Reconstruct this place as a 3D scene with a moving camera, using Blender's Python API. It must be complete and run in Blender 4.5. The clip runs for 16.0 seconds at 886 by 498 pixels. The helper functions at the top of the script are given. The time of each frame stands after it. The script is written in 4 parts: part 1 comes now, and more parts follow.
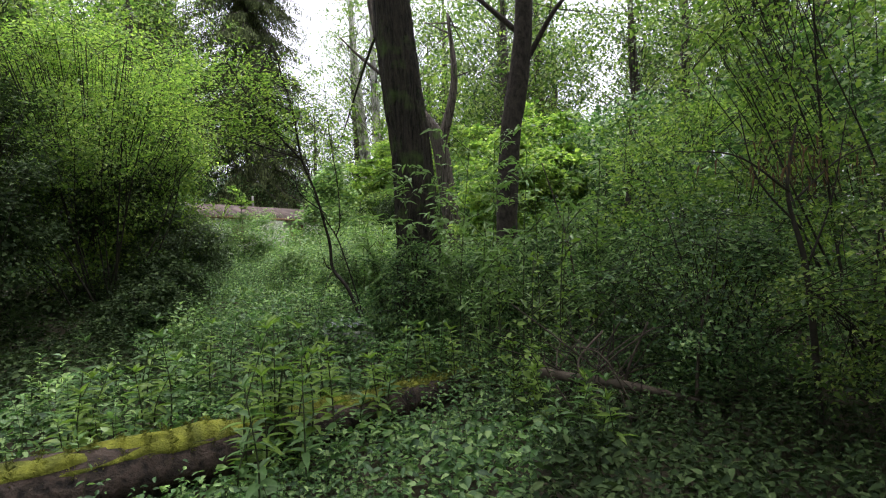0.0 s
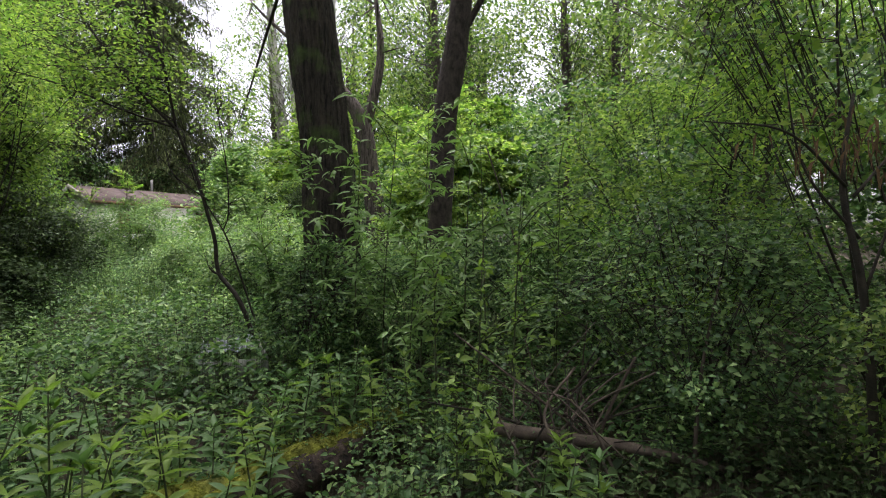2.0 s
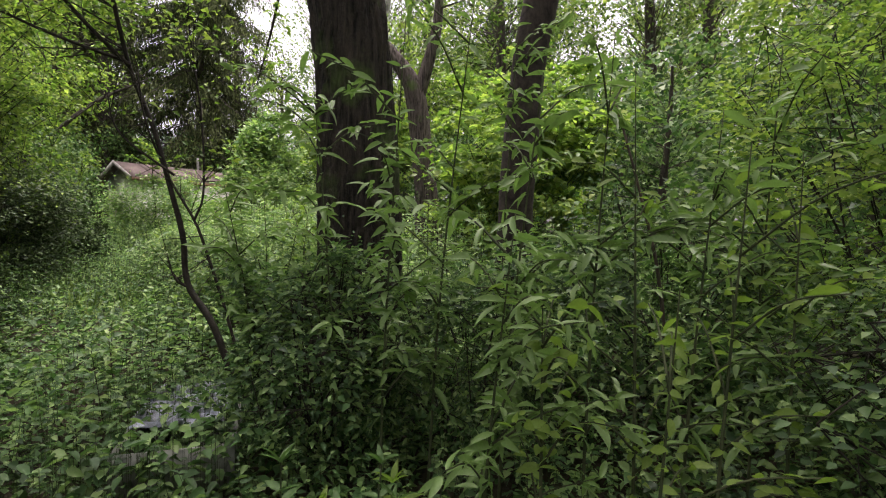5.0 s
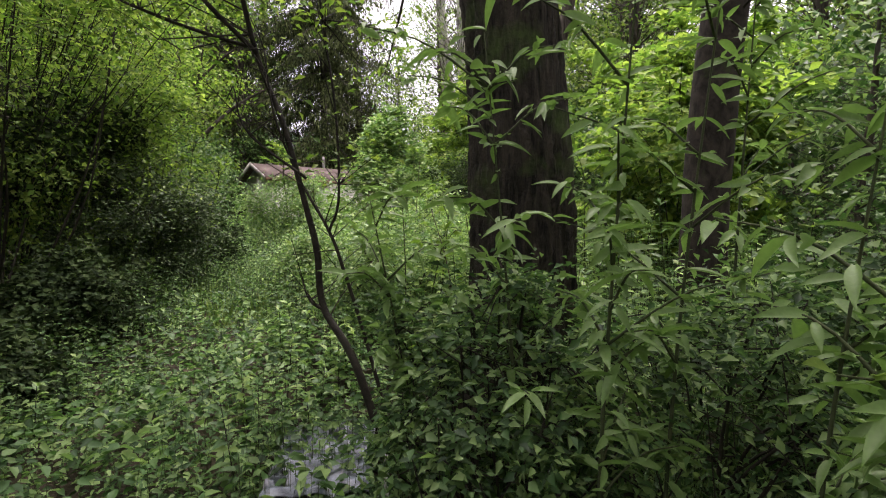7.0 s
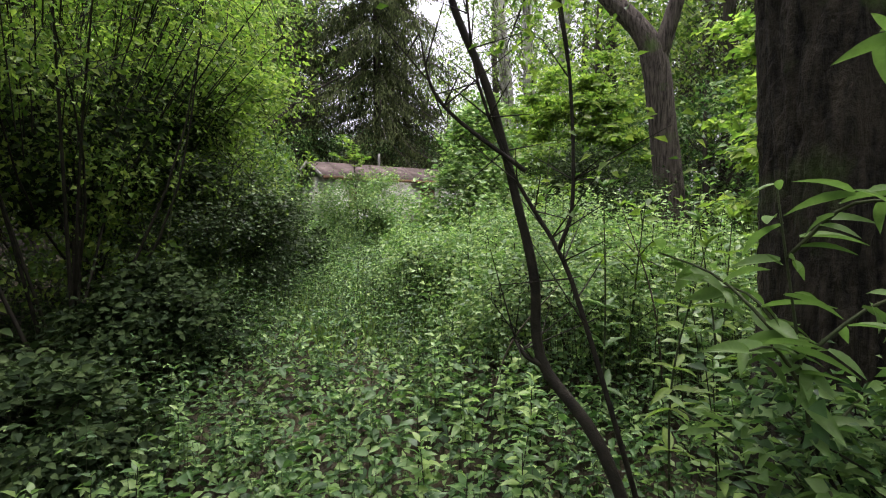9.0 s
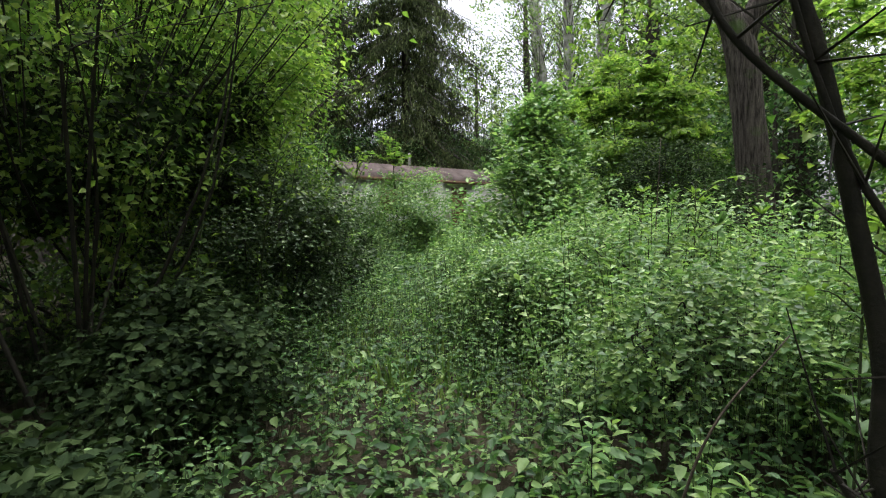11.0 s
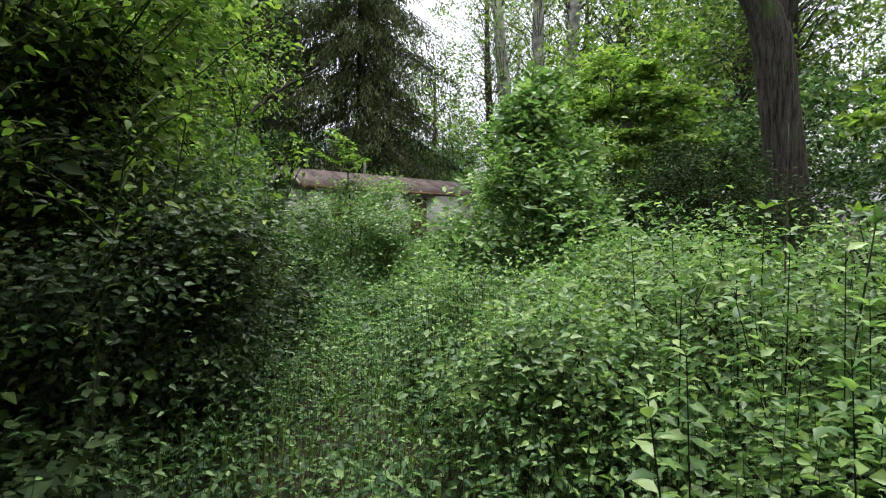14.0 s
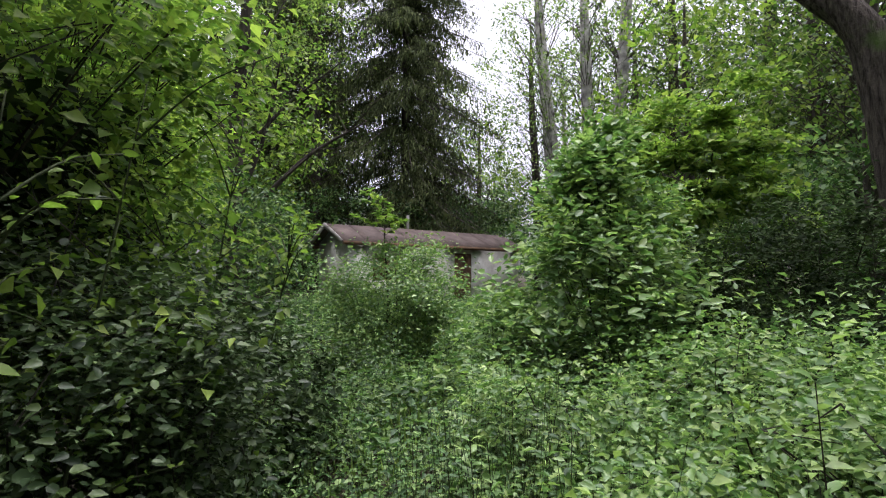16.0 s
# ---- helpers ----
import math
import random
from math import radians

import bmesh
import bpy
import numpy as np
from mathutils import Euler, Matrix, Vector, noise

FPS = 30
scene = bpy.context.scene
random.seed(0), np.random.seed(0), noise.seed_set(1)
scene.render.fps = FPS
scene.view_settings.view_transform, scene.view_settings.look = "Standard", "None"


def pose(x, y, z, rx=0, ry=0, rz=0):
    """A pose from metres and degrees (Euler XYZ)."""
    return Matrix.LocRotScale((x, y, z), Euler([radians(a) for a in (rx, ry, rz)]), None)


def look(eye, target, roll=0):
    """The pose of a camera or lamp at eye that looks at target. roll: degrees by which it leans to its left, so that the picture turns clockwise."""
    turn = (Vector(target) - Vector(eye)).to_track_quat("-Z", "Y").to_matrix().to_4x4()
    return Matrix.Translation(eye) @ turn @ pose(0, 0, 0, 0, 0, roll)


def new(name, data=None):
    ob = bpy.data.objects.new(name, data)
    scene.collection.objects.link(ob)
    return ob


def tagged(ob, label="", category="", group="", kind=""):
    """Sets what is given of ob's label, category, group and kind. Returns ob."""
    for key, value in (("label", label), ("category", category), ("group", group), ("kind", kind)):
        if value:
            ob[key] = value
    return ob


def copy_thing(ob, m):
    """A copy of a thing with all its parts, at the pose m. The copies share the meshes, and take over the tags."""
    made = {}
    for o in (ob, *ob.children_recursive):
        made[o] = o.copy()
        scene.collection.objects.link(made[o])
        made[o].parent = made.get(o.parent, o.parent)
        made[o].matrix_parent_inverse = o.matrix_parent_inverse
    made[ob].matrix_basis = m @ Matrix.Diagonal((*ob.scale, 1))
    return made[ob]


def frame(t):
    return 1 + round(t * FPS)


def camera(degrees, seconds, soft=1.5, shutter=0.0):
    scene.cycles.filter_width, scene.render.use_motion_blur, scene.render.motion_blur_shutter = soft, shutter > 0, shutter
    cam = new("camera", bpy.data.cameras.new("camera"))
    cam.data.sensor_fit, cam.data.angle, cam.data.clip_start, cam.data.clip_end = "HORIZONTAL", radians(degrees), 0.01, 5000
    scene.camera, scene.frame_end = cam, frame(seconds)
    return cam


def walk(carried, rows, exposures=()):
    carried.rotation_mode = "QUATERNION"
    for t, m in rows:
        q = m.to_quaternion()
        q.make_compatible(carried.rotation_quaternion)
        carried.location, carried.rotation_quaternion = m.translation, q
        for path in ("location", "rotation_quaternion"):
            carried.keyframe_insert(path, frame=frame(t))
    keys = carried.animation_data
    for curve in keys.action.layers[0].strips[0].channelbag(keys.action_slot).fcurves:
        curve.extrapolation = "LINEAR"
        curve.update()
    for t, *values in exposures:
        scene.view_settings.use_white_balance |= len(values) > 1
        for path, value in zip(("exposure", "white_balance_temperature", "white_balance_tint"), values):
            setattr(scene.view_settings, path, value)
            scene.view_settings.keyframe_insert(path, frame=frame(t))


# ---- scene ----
PATH = [
    (0, (0.08, 0.015, 1.387), (0.086, 2.015, 1.416), -1.7),
    (0.5, (0.095, 0.378, 1.372), (0.273, 2.37, 1.398), -1.0),
    (1, (0.06, 0.635, 1.392), (0.283, 2.623, 1.412), -1.0),
    (1.5, (0.003, 1.027, 1.522), (0.25, 3.012, 1.527), -0.8),
    (2, (0.136, 1.295, 1.489), (0.425, 3.274, 1.483), -0.9),
    (2.5, (0.308, 1.664, 1.55), (0.631, 3.637, 1.524), -0.8),
    (3, (0.307, 1.991, 1.539), (0.625, 3.966, 1.498), -1.0),
    (5.5, (0.112, 3.507, 1.683), (0.117, 5.506, 1.616), 0.8),
    (6, (0.019, 3.653, 1.718), (-0.08, 5.649, 1.638), 0.1),
    (6.5, (-0.105, 3.889, 1.69), (-0.313, 5.876, 1.595), 0.0),
    (7, (-0.185, 4.066, 1.739), (-0.508, 6.037, 1.641), -0.1),
    (7.5, (-0.271, 4.205, 1.721), (-0.694, 6.157, 1.627), 0.0),
    (8, (-0.704, 4.533, 1.73), (-1.15, 6.48, 1.627), 0.2),
    (8.5, (-0.993, 4.685, 1.843), (-1.426, 6.635, 1.742), 0.2),
    (9, (-1.237, 4.866, 1.806), (-1.707, 6.807, 1.699), -0.2),
    (9.5, (-1.441, 5.049, 1.866), (-1.998, 6.967, 1.76), -0.1),
    (10, (-1.622, 5.206, 1.881), (-2.215, 7.113, 1.777), -0.5),
    (12.5, (-2.293, 6.419, 1.882), (-2.74, 8.366, 1.788), 0.4),
    (13, (-2.377, 6.683, 1.96), (-2.822, 8.632, 1.887), 0.2),
    (13.5, (-2.474, 6.981, 1.946), (-2.91, 8.932, 1.869), 0.4),
    (14, (-2.592, 7.269, 1.987), (-2.969, 9.232, 1.923), 0.4),
    (14.5, (-2.629, 7.6, 1.994), (-3.013, 9.563, 1.943), 0.3),
    (15, (-2.633, 7.84, 2.104), (-3.06, 9.794, 2.096), 0.2),
    (15.5, (-2.751, 8.062, 2.156), (-3.242, 10.0, 2.201), 0.3),
    (16, (-2.775, 8.16, 2.249), (-3.319, 10.08, 2.373), 0.2),
]
cam = camera(80.1, 16.0, soft=1.15)
walk(cam, [(t, look(eye, target, roll)) for t, eye, target, roll in PATH],
     exposures=[(0, 1.86, 6250, 17), (3, 2.0, 6450, 23), (6, 1.95, 6800, 26), (9, 2.0, 6400, 22), (12.5, 1.68, 6150, 10), (14.5, 1.74, 6200, 17), (16, 1.55, 6150, 22)])

# ---- world and light: overcast day above a closed wood ----
world = bpy.data.worlds.new("overcast")
scene.world = world
world.use_nodes = True
wn, wl = world.node_tree.nodes, world.node_tree.links
wn.clear()
sky = wn.new("ShaderNodeTexSky")
sky.sky_type, sky.sun_disc = "NISHITA", False
sky.sun_elevation, sky.sun_rotation = radians(83), radians(13)
sky.air_density, sky.dust_density, sky.ozone_density = 1.0, 6.0, 1.0
veil = wn.new("ShaderNodeHueSaturation")
veil.inputs["Saturation"].default_value = 0.22
bg = wn.new("ShaderNodeBackground")
bg.inputs["Strength"].default_value = 0.13
wo = wn.new("ShaderNodeOutputWorld")
wl.new(sky.outputs[0], veil.inputs["Color"])
wl.new(veil.outputs[0], bg.inputs[0])
wl.new(bg.outputs[0], wo.inputs[0])
sun = new("sun", bpy.data.lights.new("sun", "SUN"))
sun.data.energy, sun.data.angle, sun.data.color = 1.5, radians(50), (1.0, 0.97, 0.92)
sun.matrix_world = look((0.5, 2.2, 18), (0, 0, 0))


# ---- materials ----
def nodes_of(name):
    m = bpy.data.materials.new(name)
    m.use_nodes = True
    n, l = m.node_tree.nodes, m.node_tree.links
    return m, n, l, n["Principled BSDF"], n["Material Output"]


def ramp(n, stops):
    r = n.new("ShaderNodeValToRGB")
    e = r.color_ramp.elements
    while len(e) < len(stops):
        e.new(0.5)
    for k, (p, c) in zip(e, stops):
        k.position, k.color = p, (*c, 1)
    return r


def noise_node(n, l, scale, detail=4, coords="Object", rough=0.6):
    c = n.new("ShaderNodeTexCoord")
    t = n.new("ShaderNodeTexNoise")
    t.inputs["Scale"].default_value, t.inputs["Detail"].default_value = scale, detail
    t.inputs["Roughness"].default_value = rough
    l.new(c.outputs[coords], t.inputs["Vector"])
    return t


def mixc(n, l, fac, a, b, mode="MIX"):
    m = n.new("ShaderNodeMix")
    m.data_type, m.blend_type = "RGBA", mode
    for k, v in ((0, fac), (6, a), (7, b)):
        if isinstance(v, (int, float)):
            m.inputs[k].default_value = v
        elif isinstance(v, tuple):
            m.inputs[k].default_value = (*v, 1)
        else:
            l.new(v, m.inputs[k])
    return m.outputs[2]


def bumped(n, l, height, strength, dist, bsdf):
    b = n.new("ShaderNodeBump")
    b.inputs["Strength"].default_value, b.inputs["Distance"].default_value = strength, dist
    l.new(height, b.inputs["Height"])
    l.new(b.outputs[0], bsdf.inputs["Normal"])


def leaf_material(name, dark, mid, light, gloss=0.5, through_share=0.35, patch=0.9, sheen=0.25):
    """Leaves: each one its own shade, drifting in patches, letting light through."""
    m, n, l, p, out = nodes_of(name)
    g = n.new("ShaderNodeNewGeometry")
    r = ramp(n, [(0.0, dark), (0.5, mid), (1.0, light)])
    l.new(g.outputs["Random Per Island"], r.inputs[0])
    big = noise_node(n, l, patch, 3)
    hs = n.new("ShaderNodeHueSaturation")
    hs.inputs["Saturation"].default_value = 0.99
    mr = n.new("ShaderNodeMapRange")
    mr.inputs[1].default_value, mr.inputs[2].default_value = 0.3, 0.7
    mr.inputs[3].default_value, mr.inputs[4].default_value = 0.65, 1.3
    l.new(big.outputs[0], mr.inputs[0])
    l.new(mr.outputs[0], hs.inputs["Value"])
    l.new(r.outputs[0], hs.inputs["Color"])
    fine = noise_node(n, l, 60.0, 2)
    col = mixc(n, l, 0.25, hs.outputs[0], fine.outputs[0], "OVERLAY")
    l.new(col, p.inputs["Base Color"])
    p.inputs["Roughness"].default_value = gloss
    p.inputs["Specular IOR Level"].default_value = sheen
    bumped(n, l, fine.outputs[0], 0.25, 0.004, p)
    tr = n.new("ShaderNodeBsdfTranslucent")
    warm = mixc(n, l, 0.5, col, (0.75, 1.0, 0.25), "MULTIPLY")
    bright = n.new("ShaderNodeHueSaturation")
    bright.inputs["Value"].default_value = 1.6
    l.new(warm, bright.inputs["Color"])
    l.new(bright.outputs[0], tr.inputs[0])
    mx = n.new("ShaderNodeMixShader")
    mx.inputs[0].default_value = through_share
    l.new(p.outputs[0], mx.inputs[1])
    l.new(tr.outputs[0], mx.inputs[2])
    l.new(mx.outputs[0], out.inputs[0])
    return m


def bark_material(name, dark, light, moss=0.0, ridge=9.0, deep=0.02, stretch=0.22):
    m, n, l, p, out = nodes_of(name)
    c = n.new("ShaderNodeTexCoord")
    mp = n.new("ShaderNodeMapping")
    mp.inputs["Scale"].default_value = (1, 1, stretch)
    l.new(c.outputs["Object"], mp.inputs[0])
    warp = n.new("ShaderNodeTexNoise")
    warp.inputs["Scale"].default_value, warp.inputs["Detail"].default_value = 3.0, 3
    l.new(mp.outputs[0], warp.inputs["Vector"])
    add = n.new("ShaderNodeMixRGB")
    add.blend_type = "LINEAR_LIGHT"
    add.inputs[0].default_value = 0.12
    l.new(mp.outputs[0], add.inputs[1])
    l.new(warp.outputs[1], add.inputs[2])
    v = n.new("ShaderNodeTexNoise")
    v.inputs["Scale"].default_value, v.inputs["Detail"].default_value, v.inputs["Roughness"].default_value = ridge, 5, 0.65
    l.new(add.outputs[0], v.inputs["Vector"])
    f = noise_node(n, l, 40.0, 6)
    rm = ramp(n, [(0.36, dark), (0.5, tuple(0.5 * (a + b) for a, b in zip(dark, light))), (0.68, light)])
    l.new(v.outputs[0], rm.inputs[0])
    col = mixc(n, l, 0.35, rm.outputs[0], f.outputs[0], "OVERLAY")
    if moss:
        big = noise_node(n, l, 1.6, 5)
        mk = ramp(n, [(0.62 - moss * 0.25, (0, 0, 0)), (0.75 - moss * 0.2, (1, 1, 1))])
        l.new(big.outputs[0], mk.inputs[0])
        col = mixc(n, l, mk.outputs[0], col, (0.05, 0.085, 0.018))
    l.new(col, p.inputs["Base Color"])
    p.inputs["Roughness"].default_value = 0.9
    p.inputs["Specular IOR Level"].default_value = 0.2
    h = mixc(n, l, 0.3, v.outputs[0], f.outputs[0])
    bumped(n, l, h, 0.9, deep, p)
    return m


def plain_material(name, a, b, scale, rough=0.8, bump=0.4, dist=0.01, detail=5, shine=0.2):
    m, n, l, p, out = nodes_of(name)
    t = noise_node(n, l, scale, detail)
    t2 = noise_node(n, l, scale * 9, 4)
    r = ramp(n, [(0.32, a), (0.68, b)])
    l.new(t.outputs[0], r.inputs[0])
    col = mixc(n, l, 0.3, r.outputs[0], t2.outputs[0], "OVERLAY")
    l.new(col, p.inputs["Base Color"])
    p.inputs["Roughness"].default_value = rough
    p.inputs["Specular IOR Level"].default_value = shine
    bumped(n, l, t2.outputs[0], bump, dist, p)
    return m


M_HERB = leaf_material("herb_leaf", (0.017, 0.044, 0.014), (0.056, 0.120, 0.036), (0.165, 0.250, 0.085))
M_FRESH = leaf_material("fresh_leaf", (0.046, 0.098, 0.018), (0.112, 0.190, 0.030), (0.230, 0.305, 0.060), 0.5, 0.45)
M_WILLOW = leaf_material("willow_leaf", (0.050, 0.110, 0.036), (0.115, 0.205, 0.060), (0.225, 0.320, 0.095), 0.4, 0.35, 0.9, 0.3)
M_THORN = leaf_material("thorn_leaf", (0.020, 0.044, 0.012), (0.066, 0.122, 0.024), (0.185, 0.245, 0.050), 0.5, 0.42)
# Dark-leaved shrubs and ivy, darkened further to carry the deep shade.
M_DARK_SHADED = leaf_material("dark_shaded_leaf", (0.010, 0.019, 0.008), (0.024, 0.043, 0.015), (0.052, 0.078, 0.028), 0.65, 0.18, 0.9, 0.06)
M_BLUE = leaf_material("blue_green_leaf", (0.016, 0.033, 0.012), (0.038, 0.070, 0.023), (0.095, 0.140, 0.050), 0.45, 0.25)
M_GRASS = leaf_material("grass_blade", (0.06, 0.12, 0.022), (0.12, 0.20, 0.04), (0.22, 0.28, 0.08), 0.5)
M_NEEDLE = leaf_material("spruce_needle", (0.026, 0.036, 0.016), (0.058, 0.074, 0.030), (0.115, 0.138, 0.055), 0.8, 0.2, 0.9, 0.06)
M_CROWN = leaf_material("crown_leaf", (0.042, 0.082, 0.022), (0.105, 0.170, 0.040), (0.195, 0.260, 0.065), 0.45, 0.45, 0.35)
M_STEM = plain_material("green_stem", (0.024, 0.036, 0.014), (0.05, 0.06, 0.024), 12)
M_TWIG = plain_material("dark_twig", (0.010, 0.009, 0.006), (0.028, 0.024, 0.016), 14)
M_DEAD = plain_material("dead_wood", (0.030, 0.023, 0.017), (0.085, 0.068, 0.050), 16)
M_BROWN = plain_material("withered_leaf", (0.045, 0.028, 0.013), (0.11, 0.07, 0.03), 20)
M_BARK = bark_material("willow_bark", (0.004, 0.0035, 0.0025), (0.042, 0.035, 0.025), 0.3, 30.0, 0.07, 0.13)
M_BARK2 = bark_material("smooth_bark", (0.014, 0.011, 0.009), (0.048, 0.039, 0.032), 0.1, 16.0, 0.006, 0.6)
M_BARK3 = bark_material("pale_bark", (0.014, 0.011, 0.009), (0.105, 0.088, 0.074), 0.15, 30.0, 0.04, 0.10)
M_FAR_BARK = bark_material("wood_bark", (0.020, 0.017, 0.014), (0.075, 0.064, 0.052), 0.2, 6.0, 0.02)
M_BIRCH = plain_material("birch_bark", (0.09, 0.085, 0.08), (0.52, 0.50, 0.46), 3.5, 0.7)
M_MOSS = plain_material("moss", (0.045, 0.055, 0.009), (0.185, 0.195, 0.024), 9, 0.95, 1.0, 0.02)
M_SOIL = plain_material("forest_soil", (0.016, 0.013, 0.009), (0.050, 0.042, 0.024), 2.2, 0.95, 0.8, 0.03)
M_LOG = bark_material("rotten_bark", (0.006, 0.005, 0.004), (0.055, 0.039, 0.030), 0.0, 16.0, 0.04, 1.0)


# ---- mesh building ----
class Pile:
    """Gathers vertices and triangles from arrays and becomes one mesh."""

    def __init__(self):
        self.v, self.f, self.m, self.n = [], [], [], 0

    def add(self, v, f, mat=0):
        self.v.append(np.asarray(v, np.float32).reshape(-1, 3))
        self.f.append(np.asarray(f, np.int32).reshape(-1, 3) + self.n)
        self.m.append(np.full(len(self.f[-1]), mat, np.int32))
        self.n += len(self.v[-1])
        return self

    def mesh(self, name, mats, smooth=False):
        me = bpy.data.meshes.new(name)
        v, f, m = np.concatenate(self.v), np.concatenate(self.f), np.concatenate(self.m)
        me.vertices.add(len(v))
        me.vertices.foreach_set("co", v.ravel())
        me.loops.add(f.size)
        me.loops.foreach_set("vertex_index", f.ravel())
        me.polygons.add(len(f))
        me.polygons.foreach_set("loop_start", np.arange(0, f.size, 3, dtype=np.int32))
        me.polygons.foreach_set("material_index", m)
        if smooth:
            me.polygons.foreach_set("use_smooth", np.ones(len(f), bool))
        for k in mats:
            me.materials.append(k)
        me.update(calc_edges=True)
        return me


SMALL = (np.array([(0, 0, 0), (-0.5, 0.45, 0.16), (0, 1, -0.12), (0.5, 0.45, 0.16)]), np.array([(0, 2, 1), (0, 3, 2)]))
TRI = (np.array([(-0.4, 0.2, 0.05), (0.05, 1, -0.1), (0.45, 0.4, 0.1)]), np.array([(0, 2, 1)]))
OVATE = (np.array([(0, 0, 0), (0, 1, -0.16), (-0.44, 0.22, 0.09), (-0.40, 0.58, 0.06), (0.44, 0.22, 0.09), (0.40, 0.58, 0.06)]),
         np.array([(0, 3, 2), (0, 1, 3), (0, 5, 1), (0, 4, 5)]))
LANCE = (np.array([(0, 0, 0), (0, 0.45, 0.03), (0, 1, -0.2), (-0.5, 0.35, 0.08), (-0.34, 0.68, 0.0), (0.5, 0.35, 0.08), (0.34, 0.68, 0.0)]),
         np.array([(0, 1, 3), (3, 1, 4), (4, 1, 2), (0, 5, 1), (5, 6, 1), (6, 2, 1)]))



def blade_shape(droop=0.25, fold=0.12, seg=5):
    """A longer leaf with a folded midrib that arches over."""
    v, f = [], []
    for k in range(seg + 1):
        t = k / seg
        w = 0.5 * math.sin(math.pi * min(1, 0.06 + 0.94 * t) ** 0.8) + 0.01
        z = 0.12 * t - droop * t * t
        v += [(-w, t, z + fold * w), (0, t, z - 0.01), (w, t, z + fold * w)]
        if k:
            a = 3 * (k - 1)
            for o in (0, 1):
                f += [(a + o, a + o + 1, a + o + 4), (a + o, a + o + 4, a + o + 3)]
    return np.array(v), np.array(f)


BLADE = blade_shape()


def unit(a):
    return a / np.maximum(np.linalg.norm(a, axis=-1, keepdims=True), 1e-9)


def leaves(pile, P, D, N, L, W, shape=SMALL, mat=0):
    """Lays one leaf at each P, pointing along D, facing N, L long and W wide."""
    if not len(P):
        return
    D = unit(D)
    S = unit(np.cross(D, N))
    N = np.cross(S, D)
    t, f = shape
    L, W = np.broadcast_to(L, len(P)), np.broadcast_to(W, len(P))
    v = (P[:, None] + t[None, :, 0, None] * (S * W[:, None])[:, None] + t[None, :, 1, None] * (D * L[:, None])[:, None]
         + t[None, :, 2, None] * (N * L[:, None])[:, None])
    k = len(t)
    pile.add(v, f[None] + (np.arange(len(P)) * k)[:, None, None], mat)


def rods(pile, A, B, ra, rb, mat=0):
    """Thin three-sided stems from A to B."""
    A, B = np.asarray(A, float), np.asarray(B, float)
    n = len(A)
    if not n:
        return
    d = unit(B - A)
    s = unit(np.cross(d, np.where(np.abs(d[:, 2:]) > 0.9, (1.0, 0, 0), (0, 0, 1.0))))
    u = np.cross(d, s)
    ra, rb = np.broadcast_to(ra, n)[:, None], np.broadcast_to(rb, n)[:, None]
    ring = [(math.cos(a), math.sin(a)) for a in (0, 2.094, 4.189)]
    v = np.stack([A + ra * (c * s + e * u) for c, e in ring] + [B + rb * (c * s + e * u) for c, e in ring], 1)
    f = np.array([(0, 1, 4), (0, 4, 3), (1, 2, 5), (1, 5, 4), (2, 0, 3), (2, 3, 5)])
    pile.add(v, f[None] + (np.arange(n) * 6)[:, None, None], mat)


def smooth_path(points, n):
    """A soft curve through a few guide points."""
    p = np.asarray(points, float)
    q = np.vstack([2 * p[0] - p[1], p, 2 * p[-1] - p[-2]])
    out = []
    for x in np.linspace(0, len(p) - 1, n):
        i = min(int(x), len(p) - 2)
        t = x - i
        a, b, c, d = q[i:i + 4]
        out.append(0.5 * (2 * b + (c - a) * t + (2 * a - 5 * b + 4 * c - d) * t * t + (3 * b - a - 3 * c + d) * t ** 3))
    return np.array(out)


